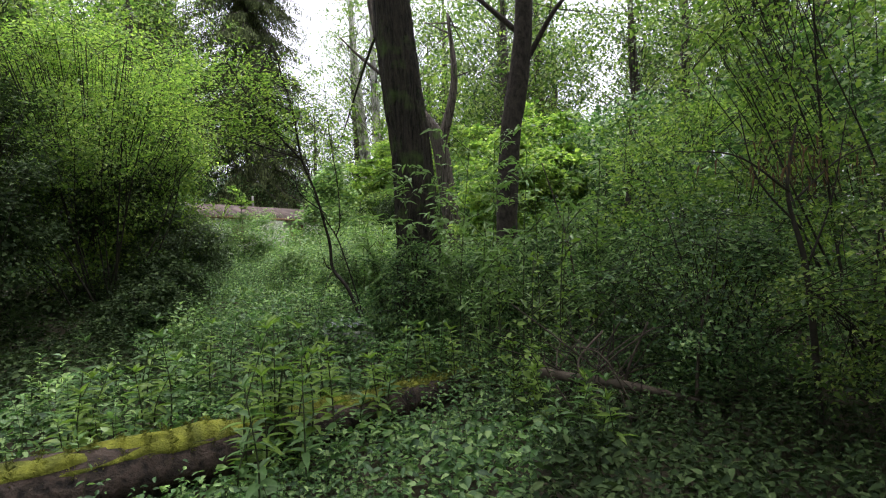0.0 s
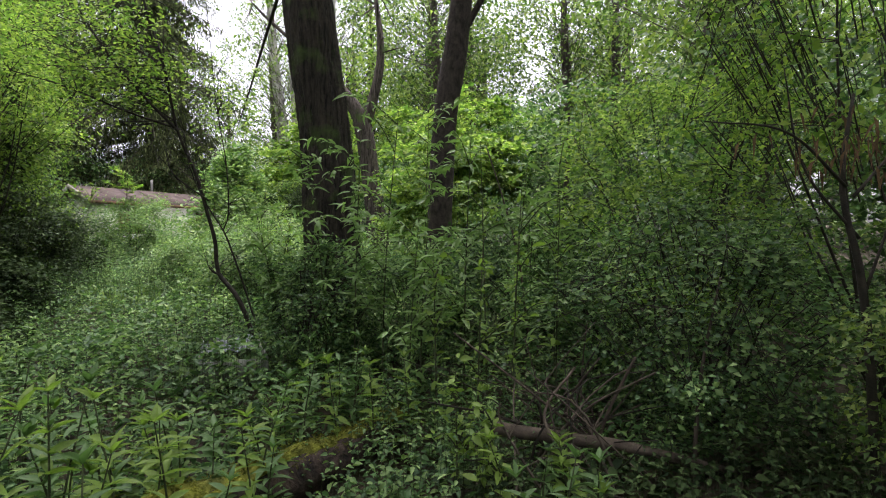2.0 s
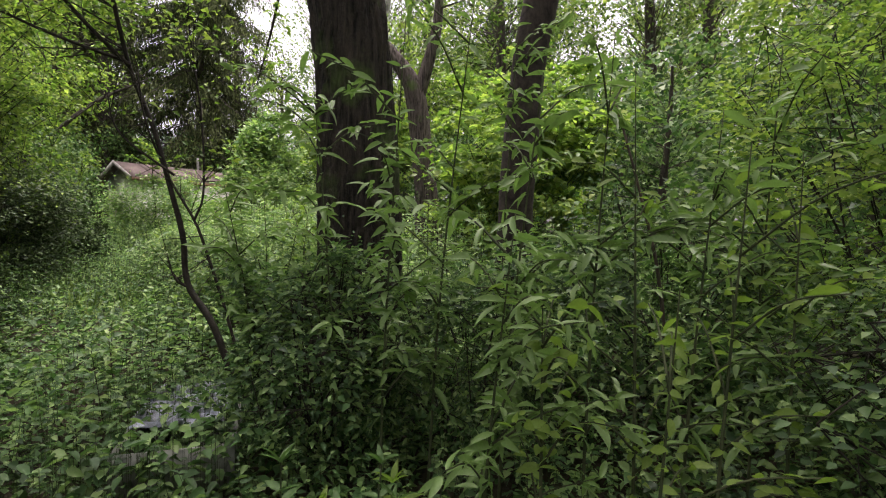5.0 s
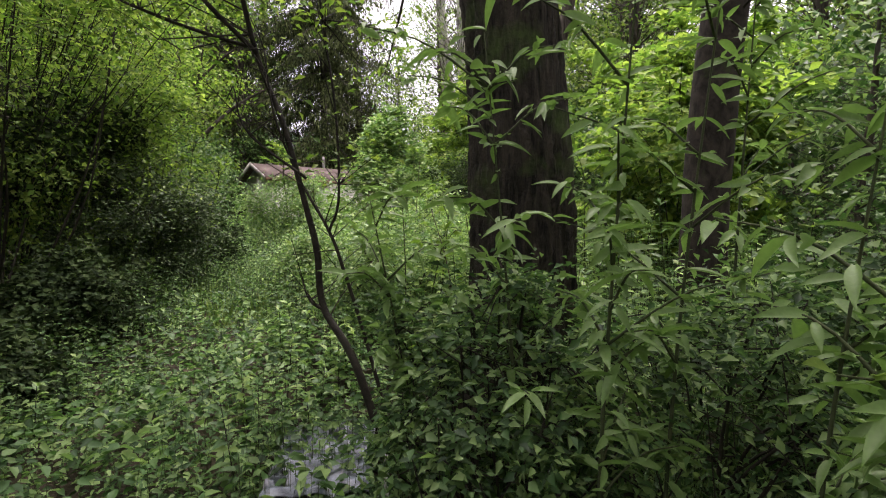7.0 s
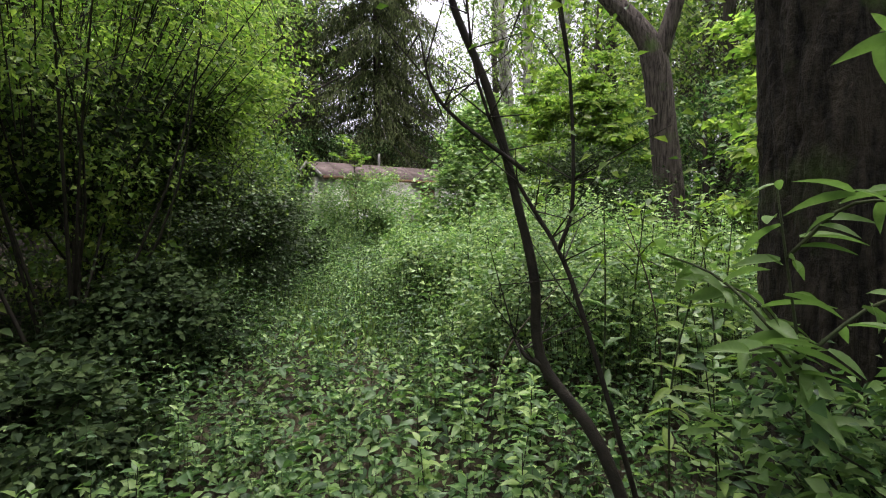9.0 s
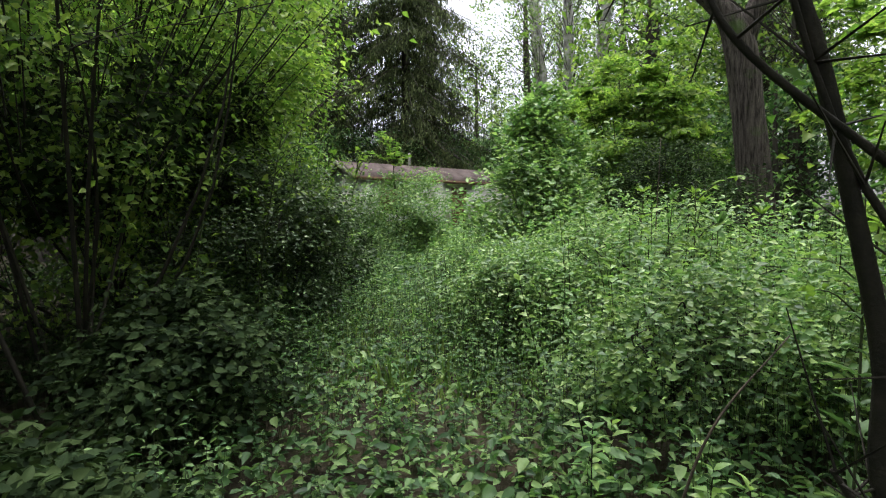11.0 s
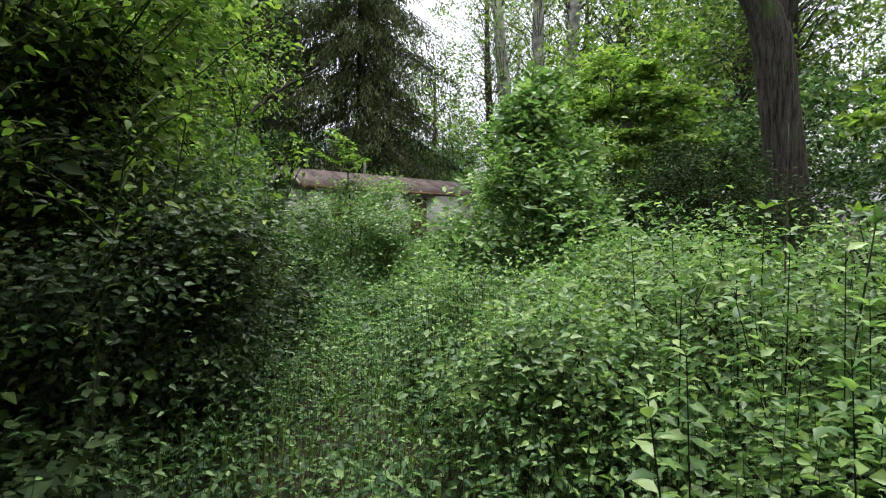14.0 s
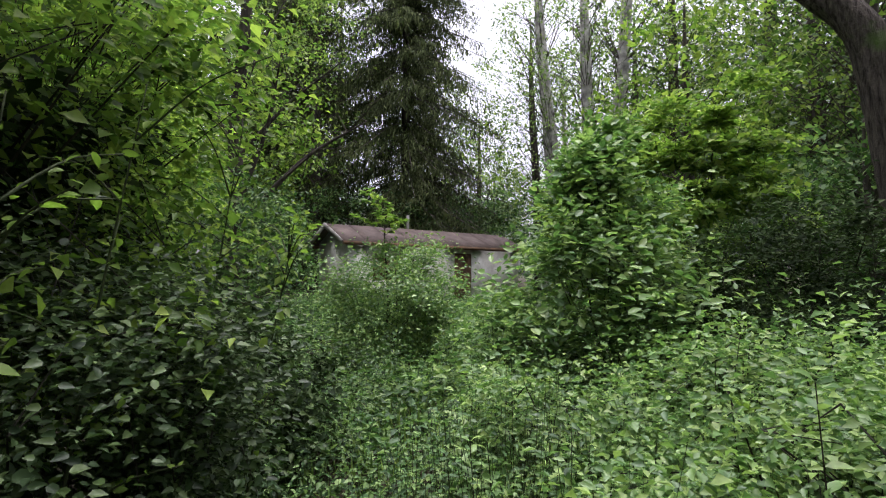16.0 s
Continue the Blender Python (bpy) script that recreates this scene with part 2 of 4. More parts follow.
def tube(pile, points, radii, sides=10, n=16, rough=0.08, mat=0, seed=0, flare=0.0, cap=True, furrow=0.0):
    """A tapered, uneven trunk, limb or stem along guide points."""
    c = smooth_path(points, n)
    r = np.interp(np.linspace(0, 1, n), np.linspace(0, 1, len(radii)), radii)
    d = unit(np.gradient(c, axis=0))
    s = unit(np.cross(d, (0.31, 0.95, 0.05)))
    u = np.cross(d, s)
    a = np.linspace(0, 2 * math.pi, sides, endpoint=False)
    rng = np.random.default_rng(seed)
    ph = rng.uniform(0, 6.28, 6)
    k = np.linspace(0, 1, n)[:, None]
    w = 1 + rough * (np.sin(2 * a + ph[0] + 5 * k) * 0.5 + np.sin(3 * a + ph[1] - 9 * k) * 0.4 + np.sin(7 * a + ph[2] + 3 * k) * 0.35
                     + np.sin(13 * k * 2 + ph[3]) * 0.35 + rng.normal(0, 0.25, (n, sides)))
    if furrow:
        g = 11 * a + 2.2 * np.sin(9 * k + ph[5]) + 1.4 * np.sin(31 * k + 4 * a) + rng.normal(0, 0.25, (n, sides))
        w = w + furrow * (np.abs(np.sin(g)) - 0.5 + 0.5 * np.abs(np.sin(0.5 * g + 40 * k)))
    if flare:
        w = w + flare * np.exp(-k * n / 2.5) * (0.6 + 0.5 * np.sin(5 * a + ph[4]))
    v = c[:, None] + (r[:, None] * w)[..., None] * (np.cos(a)[None, :, None] * s[:, None] + np.sin(a)[None, :, None] * u[:, None])
    i, j = np.meshgrid(np.arange(n - 1), np.arange(sides), indexing="ij")
    j2 = (j + 1) % sides
    p0, p1, p2, p3 = i * sides + j, i * sides + j2, (i + 1) * sides + j2, (i + 1) * sides + j
    f = np.concatenate([np.stack([p0, p1, p2], -1).reshape(-1, 3), np.stack([p0, p2, p3], -1).reshape(-1, 3)])
    v = v.reshape(-1, 3)
    if cap:
        e0, e1 = len(v), len(v) + 1
        v = np.vstack([v, c[:1], c[-1:]])
        q = np.arange(sides)
        q2 = (q + 1) % sides
        b = (n - 1) * sides
        f = np.concatenate([f, np.stack([q2, q, np.full(sides, e0)], -1), np.stack([b + q, b + q2, np.full(sides, e1)], -1)])
    pile.add(v, f, mat)
    return c


def part(name, pile, mats, parent, label="", smooth=False):
    ob = new(name, pile.mesh(name, mats if isinstance(mats, (list, tuple)) else [mats], smooth))
    ob.parent = parent
    return tagged(ob, label)


def thing(name, x, y, z, label, category, group="", kind=""):
    ob = new(name)
    ob.location = (x, y, z)
    ob.empty_display_size = 0.2
    return tagged(ob, label, category, group, kind)


def spread(rng, n, tilt=0.5):
    """Upward-facing leaf normals and outward leaf directions."""
    a = rng.uniform(0, 6.283, n)
    N = unit(np.stack([rng.normal(0, tilt, n), rng.normal(0, tilt, n), np.ones(n)], -1))
    D = np.stack([np.cos(a), np.sin(a), rng.normal(-0.15, 0.3, n)], -1)
    return D, N


# ---- the lie of the land ----
GY = (-60, -5, 0, 2, 3.5, 4.5, 5.2, 6.5, 8.1, 12, 24, 60, 400)
GZ = (-1.2, -0.2, -0.1, -0.05, 0.03, 0.15, 0.27, 0.42, 0.66, 0.9, 1.35, 2.4, 6)


def ground_z(x, y):
    x, y = np.asarray(x, float), np.asarray(y, float)
    z = (np.interp(y - 0.5, GY, GZ) + np.interp(y, GY, GZ) + np.interp(y + 0.5, GY, GZ)) / 3
    near = np.exp(-((x - 0.9) / 0.9) ** 2 - ((y - 4.9) / 1.0) ** 2)
    rise = 0.03 * np.clip(np.abs(x + 1) - 6, 0, 40)
    return z - 0.22 * near + rise + 0.05 * np.sin(1.3 * x + 0.5 * y) * np.sin(0.9 * y - 0.4 * x)


def gz(x, y):
    return float(ground_z(x, y))


def build_ground():
    k = np.linspace(-1, 1, 161)
    ax = np.sign(k) * (np.abs(k) * 14 + np.abs(k) ** 6 * 386)
    X, Y = np.meshgrid(ax, ax + 8, indexing="ij")
    Z = ground_z(X, Y)
    v = np.stack([X, Y, Z], -1).reshape(-1, 3)
    i, j = np.meshgrid(np.arange(160), np.arange(160), indexing="ij")
    a = i * 161 + j
    f = np.concatenate([np.stack([a, a + 161, a + 162], -1).reshape(-1, 3), np.stack([a, a + 162, a + 1], -1).reshape(-1, 3)])
    ob = new("ground", Pile().add(v, f).mesh("ground", [M_SOIL], True))
    return tagged(ob, "dark forest soil rising gently under the undergrowth", "ground", kind="structure")


build_ground()


# ---- kinds of plant ----
def crown_points(rng, n, c, r, shell=0.55, clumps=60, clump_r=0.35):
    """Points in clumps near the surface of an ellipsoid, with an uneven outline."""
    d = unit(rng.normal(0, 1, (clumps, 3)))
    k = rng.uniform(shell, 1.0, clumps) ** 0.6 * rng.uniform(0.78, 1.12, clumps)
    q = d * k[:, None] * np.asarray(r)
    i = rng.integers(0, clumps, n)
    size = rng.uniform(0.5, 1.3, clumps) * clump_r
    off = rng.normal(0, 0.5, (n, 3)) * size[i][:, None] * (1, 1, 0.7)
    p = q[i] + off
    return p + np.asarray(c), unit(p * (1, 1, 0.8)), q + np.asarray(c)


def bush(name, x, y, r, h, n, mat, label, seed, leaf=(0.05, 0.03), low=0.1, stems=9, clumps=90, clump_r=0.33, shape=SMALL,
         category="bush", group="", twigs=160, shell=0.5, twig_mat=None, wide=None, cap=0.0, inner=0, cone=0.0, tier=0.0):
    """A shrub: bare stems from one stool, fine twigs and a ragged leafy crown."""
    rng = np.random.default_rng(seed)
    top = thing(name, x, y, gz(x, y), label, category, group)
    c = (0, 0, low * h + (1 - low) * h * 0.5)
    rad = np.array((r, wide or r, (1 - low) * h * 0.5))
    P, O, Q = crown_points(rng, n, c, rad, shell, clumps, clump_r)
    if cone:
        zc = h * (1 - rng.uniform(0, 1, clumps) ** 0.6) * 0.98
        ac = rng.uniform(0, 6.283, clumps)
        rc = r * (1 - zc / h) ** 1.1 * rng.uniform(0.4, 1.25, clumps)
        Q = np.stack([rc * np.cos(ac), rc * np.sin(ac), zc], -1)
        i = rng.integers(0, clumps, n)
        P = Q[i] + rng.normal(0, 0.5, (n, 3)) * clump_r * (0.45 + 0.75 * (1 - Q[i][:, 2:] / h)) * (1, 1, 0.6)
        O = unit(P * (1, 1, 0) + (0, 0, 0.25 * h))
    if tier:
        i = np.argmin(np.linalg.norm(P[:, None] - Q[None], axis=2), 1) if n < 16000 else rng.integers(0, len(Q), n)
        P[:, 2] = Q[i][:, 2] + (P[:, 2] - Q[i][:, 2]) * tier
    ok = (P[:, 2] > 0.05) & ((P[:, 2] > cap * h) | (rng.uniform(0, 1, len(P)) < 0.45))
    P, O = P[ok], O[ok]
    D, N = spread(rng, len(P), 0.75)
    D = D + 0.7 * O
    N = N + 0.5 * O
    L = leaf[0] * rng.uniform(0.4, 1.45, len(P))
    pl = Pile()
    leaves(pl, P, D, N, L, L * leaf[1] / leaf[0] * rng.uniform(0.75, 1.2, len(P)), shape)
    part("crown", pl, mat, top)
    # Inner leaves get a darker colour that stands for the hollow's shade.
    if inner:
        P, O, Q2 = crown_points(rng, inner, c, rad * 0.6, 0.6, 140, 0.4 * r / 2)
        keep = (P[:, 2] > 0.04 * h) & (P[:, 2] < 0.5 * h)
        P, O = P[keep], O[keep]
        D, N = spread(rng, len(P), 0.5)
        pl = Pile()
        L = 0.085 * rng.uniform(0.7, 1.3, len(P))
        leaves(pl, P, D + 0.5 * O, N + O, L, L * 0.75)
        part("inner_shade_crown", pl, M_DARK_SHADED, top, "dense inner leaves coloured dark for shade")
    for s in range(stems):
        a = rng.uniform(0, 6.28)
        e = Q[rng.integers(0, len(Q))]
        b = np.array((math.cos(a), math.sin(a), 0)) * 0.12 * r
        mid = 0.5 * (b + e) + rng.normal(0, 0.08 * r, 3)
        ps = Pile()
        tube(ps, [b - (0, 0, 0.05), mid, e], [0.007 + 0.005 * r, 0.003], 5, 8, 0.1, seed=seed + s)
        part("stem", ps, twig_mat or M_TWIG, top)
    if twigs:
        i, j = rng.integers(0, len(Q), twigs), rng.integers(0, len(P), twigs)
        ps = Pile()
        A = Q[i]
        near = P[rng.integers(0, len(P), (twigs, 12))]
        k = np.argmin(np.linalg.norm(near - A[:, None], axis=2), 1)
        B = near[np.arange(twigs), k]
        rods(ps, A * (0.75, 0.75, 0.8), A, 0.006, 0.003)
        rods(ps, A, B, 0.004, 0.0015)
        part("twig_work", ps, twig_mat or M_TWIG, top)["kind"] = "stuff"
    return top


def limb_tree(name, x, y, trunk, radii, limbs, crown, mats, label, seed, category="tree", sides=18, n=30, flare=0.5, rough=0.07, leaf=(0.08, 0.04),
              group="", furrow=0.0):
    """A tree: trunk along guide points, limbs as (start share, end offset, radius), crown as clumps of leaves."""
    rng = np.random.default_rng(seed)
    z = gz(x, y)
    top = thing(name, x, y, z, label, category, group)
    p = Pile()
    c = tube(p, [(0, 0, -0.1), *trunk], radii, sides, n, rough, seed=seed, flare=flare, furrow=furrow)
    part("trunk", p, mats[0], top, smooth=True)
    fine = Pile()
    for k, (s, end, r) in enumerate(limbs):
        a = c[min(int(s * (n - 1)), n - 1)]
        e = a + np.asarray(end)
        m = 0.5 * (a + e) + rng.normal(0, 0.08, 3) * np.linalg.norm(end) + (0, 0, 0.08 * np.linalg.norm(end))
        p = Pile()
        path = tube(p, [a, m, e], [r, r * 0.65, r * 0.2], max(6, sides // 2), 14, rough, seed=seed + k + 1)
        for b in range(10):
            o = path[rng.integers(4, 14)]
            t = o + rng.normal(0, 0.35, 3) * (1, 1, 0.7) * np.linalg.norm(end) * 0.5
            rods(fine, [o], [t], r * 0.22, 0.004)
        part("limb", p, mats[0], top, smooth=True)
    if limbs:
        part("twig_work", fine, mats[0], top)["kind"] = "stuff"
    if crown:
        pl = Pile()
        for cc, rr, m, cl, cr in crown:
            P, O, Q = crown_points(rng, m, cc, rr, 0.3, cl, cr)
            D, N = spread(rng, len(P), 0.6)
            L = leaf[0] * rng.uniform(0.6, 1.3, len(P))
            leaves(pl, P, D + 0.4 * O, N, L, L * leaf[1] / leaf[0])
        part("crown", pl, mats[1], top)
    return top


# ---- the hut on the rise ----
M_PLASTER = plain_material("stained_plaster", (0.36, 0.34, 0.31), (0.66, 0.65, 0.62), 1.6, 0.9, 0.3, 0.01)
M_ROOF = plain_material("rusty_roof", (0.040, 0.029, 0.026), (0.098, 0.074, 0.066), 2.5, 0.8, 0.4, 0.01)
M_PLANK = plain_material("old_board", (0.07, 0.045, 0.028), (0.17, 0.10, 0.06), 3.0, 0.85)
M_FASCIA = plain_material("grey_board", (0.16, 0.15, 0.14), (0.33, 0.32, 0.30), 4.0, 0.85)
M_WHITE = plain_material("white_plastic", (0.012, 0.015, 0.020), (0.20, 0.23, 0.28), 14.0, 0.3, 0.3, shine=0.6)


def slab(pile, corners, thick, mat=0):
    """A thin flat block from four corners, thickened against its normal."""
    c = np.asarray(corners, float)
    nrm = unit(np.cross(c[1] - c[0], c[3] - c[0])[None])[0]
    v = np.vstack([c, c - nrm * thick])
    f = [(0, 1, 2), (0, 2, 3), (6, 5, 4), (7, 6, 4)]
    for a in range(4):
        b = (a + 1) % 4
        f += [(a, a + 4, b), (b, a + 4, b + 4)]
    pile.add(v, f, mat)


def box(pile, x0, x1, y0, y1, z0, z1, mat=0):
    slab(pile, [(x0, y0, z1), (x1, y0, z1), (x1, y1, z1), (x0, y1, z1)], z1 - z0, mat)


def build_hut():
    L, w, eave, ridge = 8.1, 1.35, 2.38, 2.98
    x, y = -12.07, 25.63
    z = 1.34
    hut = thing("hut", x, y, z, "abandoned low hut of stained plaster under a rusty gabled roof", "hut")
    hut.rotation_euler = (0, 0, math.atan2(6.2, 5.14))
    t = 0.15
    over = 0.25
    # local x runs along the ridge, local -y is the front
    def wall(name, *boxes, label=""):
        p = Pile()
        for b in boxes:
            box(p, *b)
        return part(name, p, M_PLASTER, hut, label)
    wall("wall_front", (0.15, 1.1, -w, -w + t, -0.4, eave), (1.1, 2.3, -w, -w + t, -0.4, 0.95), (1.1, 2.3, -w, -w + t, 1.9, eave),
         (2.3, 4.7, -w, -w + t, -0.4, eave), (5.6, L, -w, -w + t, -0.4, eave), (4.7, 5.6, -w, -w + t, 2.05, eave))
    wall("wall_back", (0.15, L, w - t, w, -0.4, eave))
    for nm, xx in (("gable_wall", 0.15), ("gable_wall", L - t)):
        p = Pile()
        box(p, xx, xx + t, -w + t, w - t, -0.4, eave)
        v = [(xx, -w, eave), (xx, w, eave), (xx, 0, ridge - 0.04), (xx + t, -w, eave), (xx + t, w, eave), (xx + t, 0, ridge - 0.04)]
        p.add(v, [(0, 2, 1), (3, 4, 5), (0, 3, 5), (0, 5, 2), (1, 2, 5), (1, 5, 4)])
        part(nm, p, M_PLASTER, hut)
    # roof sheets lapped over one another on both slopes
    slope = (ridge - eave) / w
    for side in (-1, 1):
        roof = Pile()
        box(roof, -0.02, L + 0.2, -0.01, 0.01, ridge, ridge + 0.03)
        rf = part("roof", roof, M_ROOF, hut, "rusty corrugated roofing")
        for k in range(9):
            x0, x1 = -0.2 + k * 0.945, -0.2 + (k + 1) * 0.945 + 0.04
            lift = 0.006 * (k % 2)
            q = Pile()
            c = [(x0, 0, ridge + 0.05 + lift), (x1, 0, ridge + 0.05 + lift),
                 (x1, side * (w + over), eave - over * slope + 0.05 + lift), (x0, side * (w + over), eave - over * slope + 0.05 + lift)]
            slab(q, c if side > 0 else c[::-1], 0.03)
            part("sheet", q, M_ROOF, rf)
        b = Pile()
        c = [(-0.22, 0, ridge + 0.09), (-0.19, 0, ridge + 0.09), (-0.19, side * (w + over), eave - over * slope + 0.09), (-0.22, side * (w + over), eave - over * slope + 0.09)]
        slab(b, c if side > 0 else c[::-1], 0.18)
        part("bargeboard", b, M_FASCIA, hut, "weathered grey bargeboard")
        e = Pile()
        yy = side * (w + over)
        box(e, -0.15, L + 0.2, min(yy, yy - side * 0.03), max(yy, yy - side * 0.03), eave - over * slope - 0.09, eave - over * slope + 0.04)
        part("eaves_board", e, M_PLANK, hut, "dark brown eaves board")
    d = Pile()
    box(d, 4.72, 5.58, -w + 0.06, -w + 0.10, -0.2, 2.04)
    dr = part("door", d, M_PLANK, hut, "brown wooden door")
    for k in range(3):
        q = Pile()
        box(q, 4.73 + k * 0.285, 4.73 + k * 0.285 + 0.27, -w + 0.04, -w + 0.06, -0.15, 2.0)
        part("plank", q, M_PLANK, dr)
    s = Pile()
    box(s, 1.12, 2.28, -w + 0.07, -w + 0.10, 0.96, 1.89)
    sh = part("shutter", s, M_PLANK, hut, "closed brown wooden shutter")
    for k in range(5):
        q = Pile()
        box(q, 1.13 + k * 0.23, 1.13 + k * 0.23 + 0.22, -w + 0.045, -w + 0.07, 0.97, 1.88)
        part("plank", q, M_PLANK, sh)
    p = Pile()
    tube(p, [(3.4, 0.1, ridge - 0.1), (3.4, 0.1, ridge + 0.28), (3.4, 0.1, ridge + 0.62)], [0.055, 0.055, 0.055], 10, 5, 0.01)
    part("flue_pipe", p, M_FASCIA, hut, "pale grey flue pipe")
    f = Pile()
    box(f, 0, L, -w + t, w - t, -0.1, 0.0)
    part("hut_floor", f, M_PLANK, hut)


build_hut()


# ---- the trunks ----
limb_tree("willow_tree", -0.28, 7.1, [(0.06, 0, 0.9), (0.0, 0.05, 2.2), (-0.2, 0.1, 4.0), (-0.45, 0.3, 7.5), (-0.6, 0.4, 11)],
          [0.34, 0.285, 0.262, 0.255, 0.21, 0.12],
          [(0.62, (2.2, 1.0, 2.6), 0.11), (0.72, (-2.4, 0.8, 2.8), 0.10), (0.8, (-0.8, 2.5, 2.5), 0.09), (0.85, (1.6, -1.4, 2.2), 0.07)],
          # Crown out of view, shifted off its trunk to shade the near ground.
          [((0.9, -2.4, 9.5), (4.6, 4.2, 2.6), 9500, 170, 0.8)], (M_BARK, M_CROWN),
          "thick old willow trunk with furrowed mossy bark", 11, sides=120, n=210, rough=0.035, furrow=0.075, leaf=(0.2, 0.1))
limb_tree("slender_tree", 1.1, 8.3, [(0.02, 0, 1.2), (0.12, 0, 2.6), (0.3, 0, 3.7), (0.42, 0.05, 5.2), (0.5, 0.2, 10)],
          [0.19, 0.165, 0.16, 0.155, 0.13, 0.07],
          [(0.36, (0.12, -0.1, 0.42), 0.07), (0.6, (1.8, 0.6, 1.6), 0.05), (0.7, (-1.7, 0.9, 1.9), 0.05), (0.85, (0.8, -1.2, 1.4), 0.04)],
          # Unseen crown, set well in front of its trunk for shade below.
          [((1.8, -4.4, 9.2), (4.4, 4.4, 2.2), 4500, 140, 0.7)], (M_BARK2, M_CROWN),
          "slim smooth-barked tree leaning with a broken branch stub", 23, sides=24, n=44, rough=0.05, leaf=(0.19, 0.1))
limb_tree("forked_tree", 0.45, 14.5, [(-0.06, 0, 1.2), (-0.2, 0, 2.5), (-0.34, 0, 3.5), (-0.6, 0.0, 4.05), (-1.25, 0.1, 4.85), (-1.9, 0.3, 6.2), (-2.4, 0.6, 9.0)],
          [0.31, 0.235, 0.215, 0.21, 0.16, 0.145, 0.11, 0.06],
          [(0.41, (0.3, 0.1, 3.8), 0.155), (0.75, (-1.8, 0.5, 1.8), 0.06), (0.85, (1.0, -1.0, 1.6), 0.05)],
          [((-1.6, 0.8, 9.2), (3.4, 3.2, 2.0), 4000, 90, 0.6)], (M_BARK3, M_CROWN),
          "forked grey tree with pale peeling bark patches", 37, sides=56, n=90, rough=0.04, furrow=0.05, leaf=(0.13, 0.05))
limb_tree("old_birch", -11.6, 19.6, [(0.1, 0, 2.5), (0.0, 0, 5.0), (0.25, 0, 8.5), (0.3, 0, 14)], [0.22, 0.19, 0.17, 0.13, 0.05],
          [(0.24, (3.4, 0.4, 2.6), 0.08), (0.3, (1.6, -0.6, 3.6), 0.07), (0.42, (2.8, 0.3, 2.4), 0.06), (0.45, (-2.0, 0.4, 2.6), 0.06), (0.55, (1.4, 0.2, 3.0), 0.05), (0.6, (-1.4, -0.4, 3.0), 0.05)],
          [((0.5, 0, 9.5), (3.6, 3.0, 4.2), 5000, 120, 0.5)], (M_FAR_BARK, M_CROWN),
          "dark-barked old birch with long arching limbs", 39, sides=18, n=40, leaf=(0.10, 0.06))


def hanging_branch():
    """A low branch of the willow that hangs over the clearing, with paired leaves."""
    top = bpy.data.objects["willow_tree"]
    rng = np.random.default_rng(404)
    p = Pile()
    c = tube(p, [(-0.1, 0.1, 4.3), (-0.5, 0.9, 4.35), (-0.9, 1.8, 4.0), (-1.3, 2.6, 3.45), (-1.6, 3.1, 3.0)], [0.035, 0.022, 0.005], 7, 24, 0.06, seed=5)
    q = Pile()
    for k in range(26):
        o = c[rng.integers(6, 24)]
        e = o + rng.normal(0, 1, 3) * (0.3, 0.25, 0.12) + (0, 0, -0.16)
        rods(q, [o], [e], 0.005, 0.002, 1)
        t = rng.uniform(0.2, 1, 10)
        P = o + (e - o) * t[:, None]
        D, N = spread(rng, 10, 0.4)
        L = 0.085 * rng.uniform(0.6, 1.2, 10)
        leaves(q, P, D + (0, 0, -0.3), N, L, L * 0.45, OVATE)
    part("hanging_branch", p, M_TWIG, top, "thin dark hanging branch")
    part("leaf_spray", q, [M_FRESH, M_TWIG], top, "bright green hanging leaves")["kind"] = "stuff"


hanging_branch()


